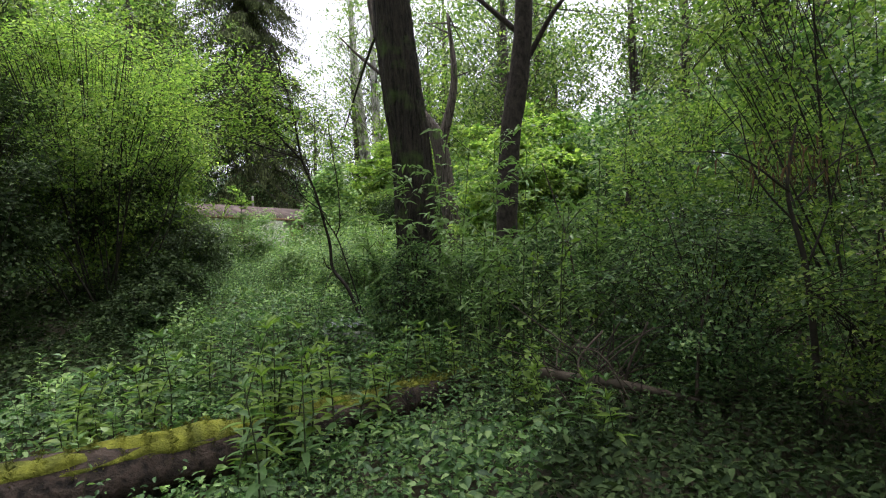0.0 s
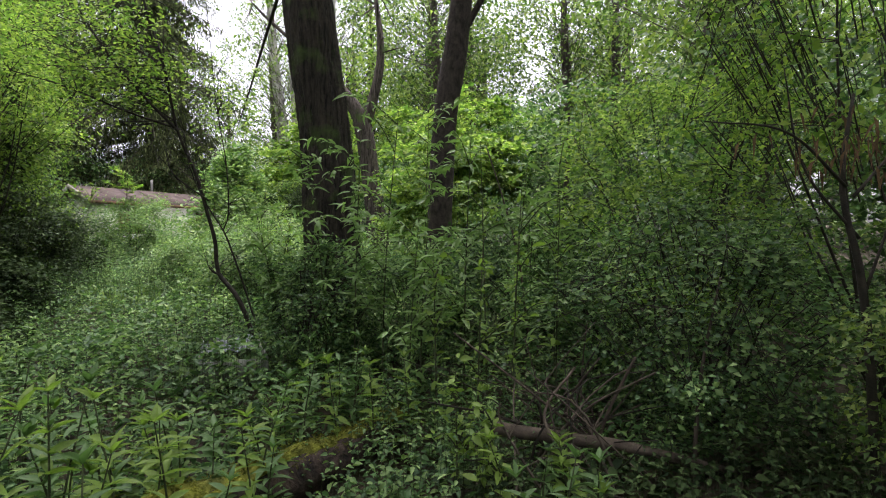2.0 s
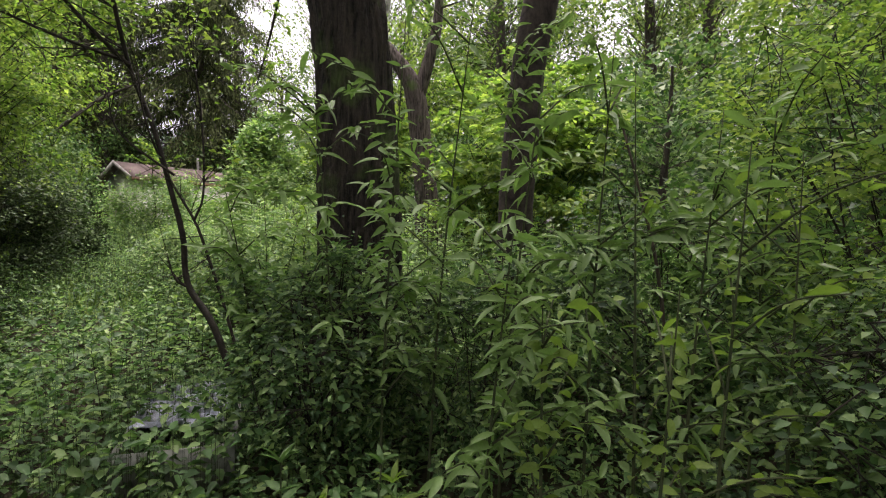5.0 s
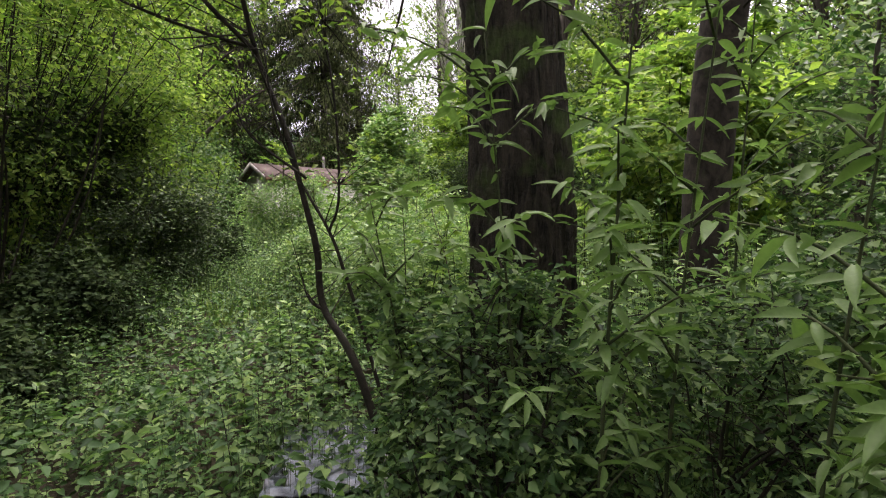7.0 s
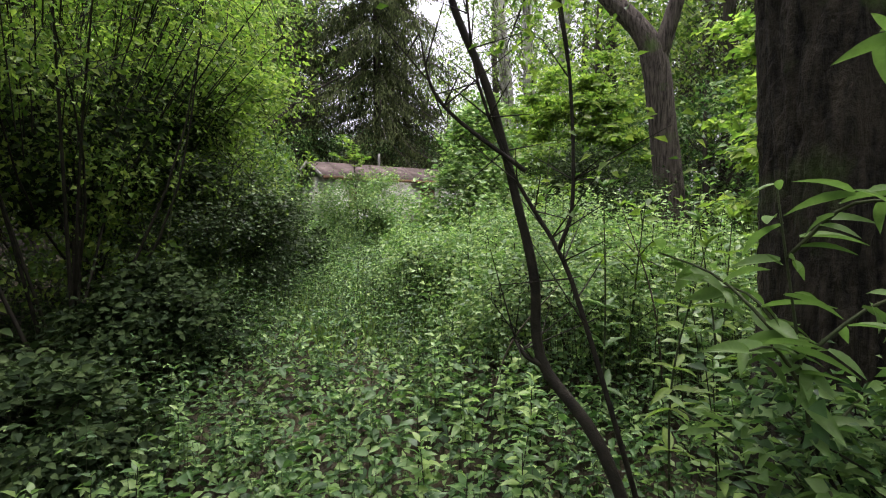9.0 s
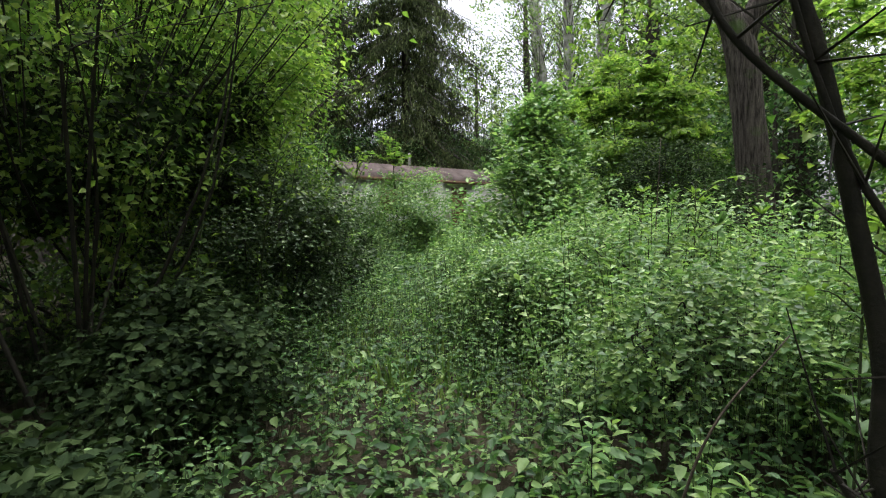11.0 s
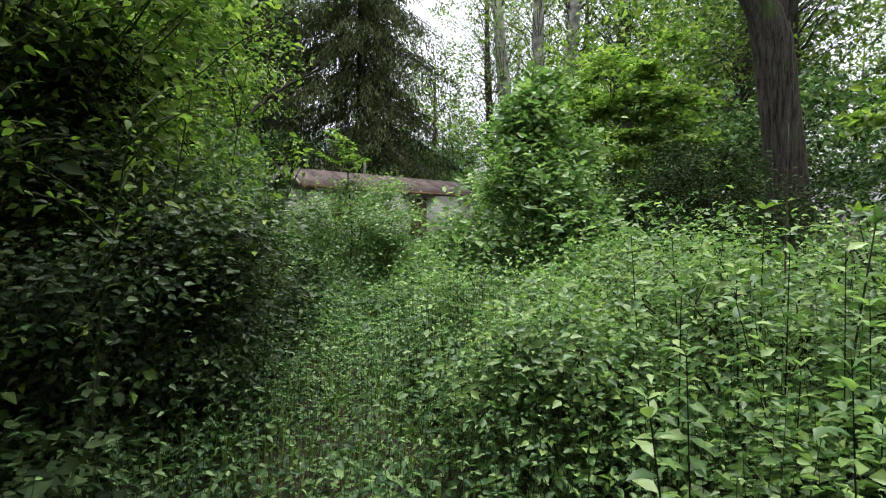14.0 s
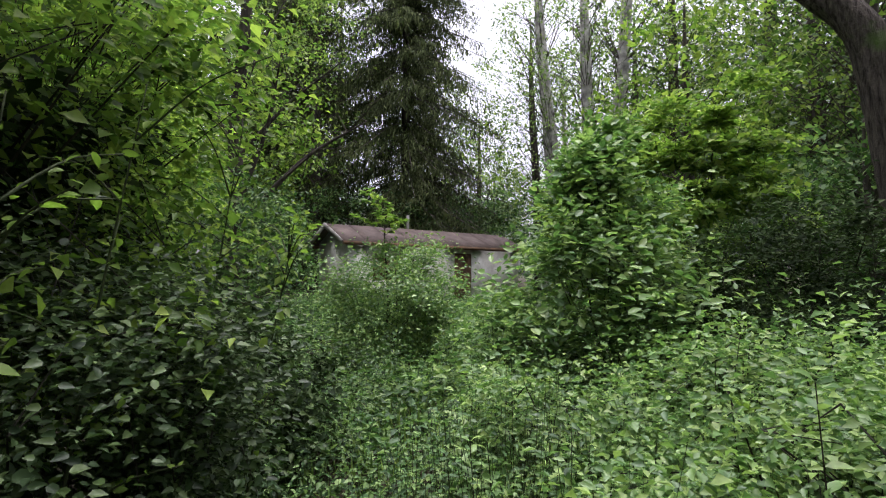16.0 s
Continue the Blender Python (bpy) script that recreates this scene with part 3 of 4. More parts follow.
def crooked_sapling():
    x, y = -1.0, 6.85
    z = gz(x, y)
    top = thing("leaning_sapling", x, y, z, "thin dark crooked sapling leaning with bare side twigs", "sapling")
    rng = np.random.default_rng(5)
    p = Pile()
    main = [(0.10, -0.1, -0.1), (-0.12, -0.06, 0.5), (-0.34, 0.05, 0.78), (-0.37, 0.04, 1.1), (-0.43, 0.02, 1.37), (-0.54, 0.0, 1.8), (-0.70, 0.0, 2.22),
            (-0.75, -0.2, 2.8), (-0.95, -0.3, 3.6)]
    c = tube(p, main, [0.025, 0.022, 0.020, 0.018, 0.016, 0.013, 0.009], 9, 40, 0.06, seed=3)
    part("trunk", p, M_TWIG, top, smooth=True)
    fine, ends = Pile(), []
    for k, (path, r) in enumerate((
            ([(0.12, 0.0, -0.1), (-0.08, 0.02, 0.6), (-0.2, 0.0, 1.0), (-0.28, 0.0, 1.21), (-0.45, 0.0, 1.5), (-0.58, -0.03, 1.85), (-0.62, -0.05, 2.2)], 0.012),
            ([(-0.28, 0, 1.21), (-0.23, 0.02, 1.4), (-0.25, 0.03, 1.9), (-0.34, 0.05, 2.5), (-0.4, 0.05, 3.3)], 0.009),
            ([(-0.69, -0.01, 2.2), (-0.9, -0.2, 2.45), (-1.2, -0.3, 2.85), (-1.5, -0.4, 3.4)], 0.016),
            ([(-0.69, -0.01, 2.22), (-1.1, -0.1, 2.35), (-1.7, -0.1, 2.6), (-2.3, -0.2, 2.75)], 0.011),
            ([(-0.4, -0.02, 1.5), (-0.7, -0.1, 1.75), (-0.78, -0.1, 2.0)], 0.009),
            ([(-0.32, 0.04, 0.76), (-0.40, 0.04, 0.80), (-0.45, 0.05, 0.87)], 0.014))):
        q = Pile()
        cc = tube(q, path, [r, r * 0.75, r * 0.35], 6, 18, 0.08, seed=k)
        for b in range(30 if k < 4 else 8):
            o = cc[rng.integers(5, 18)]
            e = o + rng.normal(0, 1, 3) * (0.16, 0.16, 0.13) + (0, 0, 0.12)
            rods(fine, [o], [e], 0.004, 0.0015)
            ends += [e] if k in (1, 2, 3) else []
        part("limb", q, M_TWIG, top)
    P, O, Q = crown_points(rng, 3600, (-1.5, -0.2, 3.0), (1.5, 0.9, 0.75), 0.2, 60, 0.3)
    E = np.repeat(np.array(ends), 14, 0)
    P = np.vstack([P[P[:, 0] < -0.5], E + rng.normal(0, 0.11, E.shape)])
    D, N = spread(rng, len(P))
    q = Pile()
    L = 0.05 * rng.uniform(0.6, 1.3, len(P))
    leaves(q, P, D, N, L, L * 0.5)
    part("crown", q, M_FRESH, top)
    q = fine
    far = Q[Q[:, 0] < -0.5]
    o = c[rng.integers(30, 40, len(far))]
    m = 0.5 * (o + far) + rng.normal(0, 0.1, far.shape)
    rods(q, o, m, 0.006, 0.004)
    rods(q, m, far, 0.004, 0.002)
    part("twig_work", q, M_TWIG, top)


crooked_sapling()


# ---- fallen log with moss ----
def mossy_log():
    top = thing("fallen_log", -1.6, 3.1, gz(-1.6, 3.1), "fallen rotting log under a coat of yellow-green moss", "log")
    pts = [(-2.6, -1.6, 0.20), (-1.2, -0.8, 0.19), (0.2, 0.3, 0.17), (1.2, 1.2, 0.16), (1.95, 2.08, 0.16)]
    p = Pile()
    c = tube(p, pts, [0.19, 0.18, 0.17, 0.15, 0.12], 20, 60, 0.10, seed=8)
    part("trunk", p, M_LOG, top, smooth=True)
    rng = np.random.default_rng(9)
    q = Pile()
    n = 60
    a = np.linspace(0.55, 2.45, 13)
    d = unit(np.gradient(c, axis=0))
    s = unit(np.cross(d, (0, 0, 1.0)))
    u = np.cross(s, d)
    r = np.interp(np.linspace(0, 1, n), np.linspace(0, 1, 5), [0.19, 0.18, 0.17, 0.15, 0.12])
    k = np.linspace(0, 1, n)[:, None]
    edge = np.sin(np.linspace(0, math.pi, 13))[None]
    th = r[:, None] * 1.02 + (0.05 * edge ** 0.6 - 0.03) + rng.normal(0, 0.006, (n, 13)) + 0.016 * np.sin(23 * k + 3 * a) * np.sin(61 * k) - 0.05 * (np.sin(37 * k + 1.5 * np.sin(4 * a)) > 0.75)
    v = c[:, None] + th[..., None] * (np.cos(a)[None, :, None] * s[:, None] + np.sin(a)[None, :, None] * u[:, None])
    i, j = np.meshgrid(np.arange(n - 1), np.arange(12), indexing="ij")
    b = i * 13 + j
    f = np.concatenate([np.stack([b, b + 13, b + 14], -1).reshape(-1, 3), np.stack([b, b + 14, b + 1], -1).reshape(-1, 3)])
    q.add(v.reshape(-1, 3), f)
    P = v.reshape(-1, 3)[rng.integers(0, n * 13, 9000)] + rng.normal(0, 0.012, (9000, 3))
    D, N = spread(rng, 9000, 0.8)
    leaves(q, P, D + (0, 0, 0.9), N, 0.022 * rng.uniform(0.5, 1.4, 9000), 0.006)
    part("moss_coat", q, M_MOSS, top, "thick yellow-green moss", smooth=True)


mossy_log()


# ---- brushwood pile ----
def brush_pile():
    x, y = 1.3, 4.35
    top = thing("brushwood_pile", x, y, gz(x, y), "heap of dead grey-brown branches and bent twigs", "brushwood")
    rng = np.random.default_rng(12)
    for k in range(52):
        a = rng.uniform(0, 6.28)
        L = rng.uniform(0.5, 1.3)
        h = rng.uniform(0.05, 0.45)
        b = np.array((0.45 * math.cos(a), 0.35 * math.sin(a), 0.0)) + rng.normal(0, 0.15, 3) * (1, 1, 0)
        e = b * -0.5 + (rng.normal(0, 0.42), rng.normal(0, 0.25), h + rng.uniform(0.05, 0.6))
        m = 0.5 * (b + e) + (0, 0, 0.12) + rng.normal(0, 0.06, 3)
        p = Pile()
        r = rng.uniform(0.004, 0.011)
        tube(p, [b, m, e], [r, r * 0.8, r * 0.4], 6, 8, 0.12, seed=k)
        part("stick", p, M_DEAD if k % 3 else M_TWIG, top)
    for pts, r in (([(-0.45, 0.0, 0.40), (0.0, -0.1, 0.34), (0.4, -0.15, 0.27), (0.95, -0.2, 0.12)], 0.04),
                   ([(0.0, -0.5, 0.0), (-0.1, -0.3, 0.3), (-0.15, -0.1, 0.5), (0.1, 0.05, 0.72)], 0.012),
                   ([(0.25, 0.2, 0.0), (0.3, 0.05, 0.4), (0.42, -0.1, 0.8)], 0.013)):
        p = Pile()
        tube(p, pts, [r, r * 0.9, r * 0.6], 10, 16, 0.1, seed=2)
        part("branch", p, M_DEAD, top)


brush_pile()


# ---- box with a plastic sheet among the nettles ----
def junk_box():
    x, y = -1.08, 6.3
    z = gz(x, y)
    top = thing("crate", x, y, z, "pale grey-green box half hidden in weeds", "box")
    top.rotation_euler = (0, 0, radians(15))
    w, d, h, t = 0.27, 0.5, 0.20, 0.02
    paint = plain_material("grey_green_paint", (0.13, 0.14, 0.12), (0.22, 0.23, 0.20), 4, 0.6)
    for nm, b in (("front_panel", (-w, w, -d, -d + t, 0, h)), ("back_panel", (-w, w, d - t, d, 0, h)), ("side_panel", (-w, -w + t, -d + t, d - t, 0, h)),
                  ("side_panel", (w - t, w, -d + t, d - t, 0, h)), ("bottom", (-w + t, w - t, -d + t, d - t, 0.02, 0.05))):
        p = Pile()
        box(p, *b)
        part(nm, p, paint, top)
    rng = np.random.default_rng(2)
    sh = thing("plastic_sheet", x, y, z + 0.15, "crumpled white and blue plastic sheet over the box", "plastic sheet")
    sh.rotation_euler = (0, 0, radians(15))
    n = 26
    X, Y = np.meshgrid(np.linspace(-0.26, 0.2, n), np.linspace(-0.22, 0.46, n), indexing="ij")
    Z = 0.075 + 0.04 * (Y + 0.3) + 0.008 * np.sin(38 * X + 17 * Y) + 0.006 * np.sin(61 * Y - 29 * X) + rng.normal(0, 0.003, X.shape)
    i, j = np.meshgrid(np.arange(n - 1), np.arange(n - 1), indexing="ij")
    a = i * n + j
    f = np.concatenate([np.stack([a, a + n, a + n + 1], -1).reshape(-1, 3), np.stack([a, a + n + 1, a + 1], -1).reshape(-1, 3)])
    v = np.stack([X, Y, Z], -1).reshape(-1, 3)
    q = Pile()
    q.add(v, f)
    q.add(v - (0, 0, 0.004), f[:, ::-1])
    part("sheet", q, M_WHITE, sh)
    q = Pile()
    m = 420
    P = np.stack([rng.uniform(-0.42, 0.42, m), rng.uniform(-0.75, 0.45, m), rng.uniform(-0.08, 0.15, m)], -1)
    P[:, 2] += 0.04
    D, N = spread(rng, m, 0.5)
    vines = Pile()
    rods(vines, P * (1, 1, 0) + (0, 0, -0.18), P, 0.0012, 0.001)
    leaves(q, P, D, N, 0.075 * rng.uniform(0.6, 1.3, m), 0.045, OVATE)
    weed = thing("bindweed", x, y, z + 0.18, "green bindweed growing over the box", "weed")
    part("foliage", q, M_HERB, weed)["kind"] = "stuff"
    part("stem_work", vines, M_STEM, weed)["kind"] = "stuff"


junk_box()

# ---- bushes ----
bush("thorn_bush", -6.3, 9.5, 2.1, 5.0, 64000, M_FRESH, "big rounded thorn bush, bright leaves outside, shade-coloured leaves within", 41, (0.058, 0.036), 0.02, 16, 300, 0.42, twigs=600, wide=2.3, cap=0.42, inner=24000)
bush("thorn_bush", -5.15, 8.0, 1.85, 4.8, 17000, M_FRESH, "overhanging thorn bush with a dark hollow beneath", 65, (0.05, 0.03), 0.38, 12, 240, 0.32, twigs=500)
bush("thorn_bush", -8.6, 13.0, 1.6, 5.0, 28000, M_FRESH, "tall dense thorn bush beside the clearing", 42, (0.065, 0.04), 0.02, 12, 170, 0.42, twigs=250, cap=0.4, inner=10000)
# Dark copies of the thorn bush, with shade put into their leaf colour.
bush("thorn_bush", -6.4, 4.7, 1.8, 4.2, 30000, M_DARK_SHADED, "overhanging thorn bush beside the clearing, its leaves coloured dark for shade", 43, (0.06, 0.034), 0.02, 12, 170, 0.40, twigs=300, cap=0.4, inner=14000)
bush("thorn_bush", -5.5, 5.8, 1.25, 4.0, 24000, M_DARK_SHADED, "thorn bush at the edge of the clearing, darkened for shade", 66, (0.05, 0.03), 0.0, 8, 120, 0.35, twigs=200, inner=8000)
# Added behind the others to block side light from the dark hollow.
bush("thorn_bush", -8.8, 7.6, 2.4, 5.8, 30000, M_DARK_SHADED, "dark dense thorn bush added to close off light in the thicket", 63, (0.10, 0.065), 0.0, 10, 150, 0.45, twigs=100, inner=10000)
bush("bramble_bush", -4.95, 9.75, 0.9, 1.7, 34000, M_BLUE, "arching bramble mound beside the overgrown track", 81, (0.036, 0.023), 0.0, 14, 90, 0.3, OVATE, twigs=260, shell=0.35)
# Dark bramble leaves, darkened further to carry the shade of the overhang.
bush("bramble_bush", -4.2, 8.2, 0.65, 0.85, 9000, M_DARK_SHADED, "dark glossy bramble mound, darkened further for deep shade", 82, (0.05, 0.034), 0.0, 8, 90, 0.18, OVATE, twigs=80)
bush("bramble_bush", -5.2, 11.3, 0.8, 1.2, 10000, M_DARK_SHADED, "dark glossy bramble mound, darkened further for deep shade", 83, (0.055, 0.036), 0.0, 8, 90, 0.2, twigs=80)
bush("bramble_bush", -3.75, 6.8, 0.6, 0.7, 8000, M_DARK_SHADED, "dark glossy bramble mound, darkened further for deep shade", 84, (0.05, 0.034), 0.0, 8, 80, 0.16, OVATE, twigs=60)
bush("elder_bush", -2.65, 13.4, 1.4, 3.05, 20000, M_WILLOW, "dense pointed green shrub near the hut", 44, (0.078, 0.046), 0.0, 9, 130, 0.42, OVATE, twigs=120, cone=1.0)
bush("hazel_bush", -5.6, 15.4, 1.05, 1.95, 17000, M_WILLOW, "low round green shrub before the hut", 45, (0.055, 0.035), 0.0, 9, 60, 0.42, twigs=80, shell=0.3)
bush("dark_shrub", -1.0, 13.3, 1.1, 2.0, 18000, M_DARK_SHADED, "dark blue-green shrub in the shade", 46, (0.05, 0.026), 0.0, 9, 90, 0.3, twigs=100)
bush("privet_bush", -0.32, 6.15, 0.5, 1.25, 8000, M_HERB, "dense small-leaved shrub below the willow", 47, (0.042, 0.022), 0.0, 14, 70, 0.17, twigs=200)
bush("privet_bush", 0.55, 6.4, 0.7, 1.1, 9000, M_HERB, "dense small-leaved shrub below the willow", 48, (0.042, 0.022), 0.0, 12, 80, 0.2, twigs=200)
bush("hawthorn_bush", 2.5, 4.8, 1.1, 1.6, 13000, M_HERB, "twiggy hawthorn shrub beside the brushwood", 49, (0.042, 0.026), 0.0, 16, 130, 0.26, twigs=420)
bush("hawthorn_bush", 3.5, 6.6, 1.4, 3.2, 16000, M_FRESH, "twiggy hawthorn shrub in the shade", 50, (0.05, 0.032), 0.0, 14, 120, 0.32, twigs=300)
bush("hawthorn_bush", 1.9, 6.9, 0.85, 1.6, 9000, M_HERB, "leafy green hawthorn shrub under the trees", 51, (0.05, 0.032), 0.0, 12, 90, 0.24, twigs=220)
bush("hawthorn_bush", 3.2, 2.9, 1.0, 2.4, 20000, M_THORN, "twiggy dark hawthorn shrub in the shade", 52, (0.036, 0.022), 0.0, 14, 110, 0.24, twigs=300)
bush("bramble_bush", -1.3, 8.75, 0.8, 0.95, 15000, M_WILLOW, "low mound of bramble and nettles", 53, (0.037, 0.024), 0.0, 10, 55, 0.29, twigs=100)
bush("bramble_bush", -1.3, 10.4, 1.2, 1.2, 17000, M_WILLOW, "low mound of bramble and nettles", 54, (0.040, 0.025), 0.0, 10, 70, 0.35, twigs=120)
bush("bramble_bush", -2.5, 9.95, 0.65, 0.9, 10000, M_WILLOW, "waist-high mound of nettles and bramble", 91, (0.040, 0.025), 0.0, 8, 45, 0.28, twigs=80)
bush("bramble_bush", -2.85, 11.3, 0.75, 0.9, 10000, M_WILLOW, "waist-high mound of nettles and bramble", 92, (0.042, 0.026), 0.0, 8, 45, 0.29, twigs=80)
bush("bramble_bush", -1.9, 11.9, 0.85, 1.1, 10000, M_WILLOW, "waist-high mound of nettles and bramble", 93, (0.044, 0.026), 0.0, 8, 45, 0.32, twigs=80)
bush("bramble_bush", -0.5, 8.9, 0.7, 1.1, 9000, M_WILLOW, "waist-high mound of nettles and bramble", 94, (0.040, 0.025), 0.0, 8, 45, 0.29, twigs=80)
bush("hawthorn_bush", 3.7, 4.3, 1.7, 4.6, 9000, M_FRESH, "tall thin hawthorn with overhanging dark twigs", 64, (0.05, 0.03), 0.35, 12, 120, 0.36, twigs=420)
bush("maple_sapling", -1.3, 17.5, 1.8, 4.6, 14000, M_FRESH, "young maple with bright green leaves", 55, (0.12, 0.08), 0.15, 6, 70, 0.42, twigs=90, category="sapling", shell=0.15, tier=0.4)
bush("maple_sapling", 2.6, 13.6, 1.8, 4.4, 12000, M_FRESH, "young maple with bright green leaves", 56, (0.12, 0.08), 0.15, 6, 70, 0.42, twigs=90, category="sapling", shell=0.15, tier=0.4)
bush("maple_sapling", -2.4, 21.5, 1.7, 4.0, 12000, M_FRESH, "young maple with bright green leaves", 57, (0.13, 0.085), 0.05, 6, 70, 0.45, twigs=90, category="sapling", shell=0.15, tier=0.4)
bush("maple_sapling", 1.6, 11.2, 1.4, 3.2, 11000, M_FRESH, "young maple with bright green leaves", 58, (0.11, 0.07), 0.1, 6, 70, 0.36, twigs=90, category="sapling", shell=0.15, tier=0.4)


def rosette_sapling(x, y, h, seed, n=9, label="thin young sapling with paired broad leaves"):
    rng = np.random.default_rng(seed)
    top = thing("hazel_sapling", x, y, gz(x, y), label, "sapling", "thin saplings")
    p = Pile()
    c = tube(p, [(0, 0, -0.05), (0.05, 0, h * 0.4), (-0.03, 0.03, h * 0.75), (0.04, 0, h)], [0.02, 0.014, 0.005], 6, 20, 0.05, seed=seed)
    part("stem", p, M_TWIG, top)
    for k in range(n):
        o = c[11 + rng.integers(0, 9)]
        a = rng.uniform(0, 6.28)
        e = o + np.array((math.cos(a), math.sin(a), 0.45)) * rng.uniform(0.2, 0.55)
        q = Pile()
        rods(q, [o], [e], 0.006, 0.003, 1)
        t = np.linspace(0.25, 1, 9)
        P = np.repeat(o + (e - o) * t[:, None], 3, 0)
        D, N = spread(rng, len(P), 0.35)
        D = D + 0.8 * unit((e - o)[None])
        L = 0.11 * rng.uniform(0.6, 1.2, len(P))
        leaves(q, P, D, N, L, L * 0.55, OVATE)
        part("branch", q, [M_FRESH, M_TWIG], top)
    return top


rosette_sapling(-5.75, 15.5, 2.5, 61, 10)


def willow_shoot(x, y, h, seed, lean=(0.0, 0.0), spray=9, group="willow shoots", name="willow_shoot", mat=None, leaf=0.12, wide=0.3,
                 label="young willow shoot with long glossy leaves", twins=1):
    """A whippy shoot with long leaves, each leaf a part of its own."""
    rng = np.random.default_rng(seed)
    top = thing(name, x, y, gz(x, y), label, "shrub", group)
    meshes = []
    for k in range(3):
        q = Pile()
        leaves(q, np.zeros((1, 3)), np.array([(0, 1.0, 0)]), np.array([(0, 0, 1.0)]), leaf * (0.8 + 0.25 * k), leaf * wide * (0.9 + 0.15 * k), BLADE)
        meshes.append(q.mesh("leaf", [mat or M_WILLOW], True))
    p = Pile()
    c = tube(p, [(0, 0, -0.05), (lean[0] * 0.3, lean[1] * 0.3, h * 0.45), (lean[0], lean[1], h)], [0.008, 0.006, 0.002], 6, 24, 0.05, seed=seed)
    part("stem", p, M_STEM, top)
    lines = [c[6:]]
    for k in range(spray):
        o = c[rng.integers(7, 22)]
        a = rng.uniform(0, 6.28)
        L = rng.uniform(0.2, 0.5) * min(h, 1.8) / 1.8
        e = o + np.array((math.cos(a), math.sin(a), 0.55)) * L
        q = Pile()
        line = tube(q, [o, 0.5 * (o + e) + (0, 0, 0.05), e], [0.005, 0.002], 4, 8, 0.02)
        part("side_shoot", q, M_STEM, top)
        lines.append(line)
    for line in lines:
        for s in range(len(line)):
            for twin in range(twins):
                ob = new("leaf", meshes[rng.integers(0, 3)])
                ob.parent = top
                ob.location = line[s] + rng.normal(0, 0.01, 3)
                ob.rotation_euler = (rng.uniform(-0.9, 0.5), rng.normal(0, 0.5), rng.uniform(0, 6.283))
                k = rng.uniform(0.6, 1.15)
                ob.scale = (k, k, k)
    return top


for k, (x, y, h, lx, ly) in enumerate(((0.02, 5.75, 2.3, 0.1, -0.1), (0.25, 5.9, 2.5, 0.2, 0.0), (-0.2, 5.95, 2.1, -0.15, 0.05), (0.55, 5.6, 2.1, 0.15, -0.1),
                                       (0.9, 5.5, 2.3, 0.1, 0.0), (0.42, 5.2, 1.6, 0.1, -0.1), (1.25, 5.35, 2.0, 0.2, 0.1), (-0.62, 6.2, 1.5, -0.2, -0.1),
                                       (1.7, 5.6, 2.2, 0.1, 0.0), (0.7, 6.6, 2.6, 0.1, 0.0))):
    willow_shoot(x, y, h, 70 + k, (lx, ly), 12, leaf=0.105, wide=0.27, twins=2)

for k, (x, y, h, lx, ly) in enumerate(((0.62, 4.2, 0.8, 0.0, 0.0), (0.75, 4.05, 0.65, 0.05, 0.0), (0.85, 4.75, 1.5, 0.05, -0.05), (1.15, 4.95, 1.9, 0.1, 0.0), (0.62, 5.05, 1.4, 0.0, 0.05), (1.55, 5.15, 1.8, 0.1, 0.1), (1.05, 5.3, 2.2, 0.0, 0.1),
                                       (1.9, 4.9, 1.7, 0.2, 0.0), (-0.9, 8.2, 1.3, 0.1, 0.0), (-0.4, 9.0, 1.5, 0.1, 0.1), (-1.3, 9.4, 1.4, 0.0, 0.0), (0.3, 8.9, 1.6, 0.0, 0.0))):
    willow_shoot(x, y, h, 120 + k, (lx, ly), 8, "leafy shoots", "dogwood_shoot", M_FRESH, 0.064, 0.5, "thin upright shoot with broad bright green leaves")

for k, (x, y, h, lx, ly) in enumerate(((-4.45, 9.1, 1.95, 0.35, -0.05), (-4.5, 9.5, 2.15, 0.25, 0.1), (-4.7, 8.7, 2.2, 0.3, 0.1), (-4.35, 10.3, 1.7, 0.2, 0.1), (-4.9, 10.6, 2.3, 0.3, 0.0))):
    willow_shoot(x, y, h, 150 + k, (lx, ly), 12, "thorn shoots", "thorn_shoot", M_FRESH, 0.046, 0.55, "arching thorn shoot with small bright leaves")


def tall_herb(x, y, h, seed, mat, group, label, leaf=0.15, wide=0.3, pairs=8, name="tall_herb"):
    """An upright herb: one stem, whorls of leaves that shrink to the tip."""
    rng = np.random.default_rng(seed)
    top = thing(name, x, y, gz(x, y), label, "herb", group)
    p = Pile()
    c = tube(p, [(0, 0, -0.03), (rng.normal(0, 0.03), rng.normal(0, 0.03), h * 0.5), (rng.normal(0, 0.06), rng.normal(0, 0.06), h)], [0.006, 0.005, 0.0025], 5, 14, 0.02)
    part("stem", p, M_STEM, top)
    q = Pile()
    leaves(q, np.zeros((1, 3)), np.array([(0, 1.0, 0)]), np.array([(0, 0, 1.0)]), leaf, leaf * wide, BLADE)
    me = q.mesh("leaf", [mat], True)
    for s in range(pairs):
        t = 0.3 + 0.7 * s / (pairs - 1)
        o = c[min(13, int(t * 13))]
        for r in range(3 if s < pairs - 1 else 5):
            ob = new("leaf", me)
            ob.parent = top
            ob.location = o
            up = rng.normal(0.1, 0.2) + (0.7 if s >= pairs - 1 else 0.15)
            ob.rotation_euler = (up, rng.normal(0, 0.25), s * 1.2 + r * 2.1 + rng.normal(0, 0.3))
            k = (1.15 - 0.55 * t) * rng.uniform(0.8, 1.15)
            ob.scale = (k, k, k)
    return top


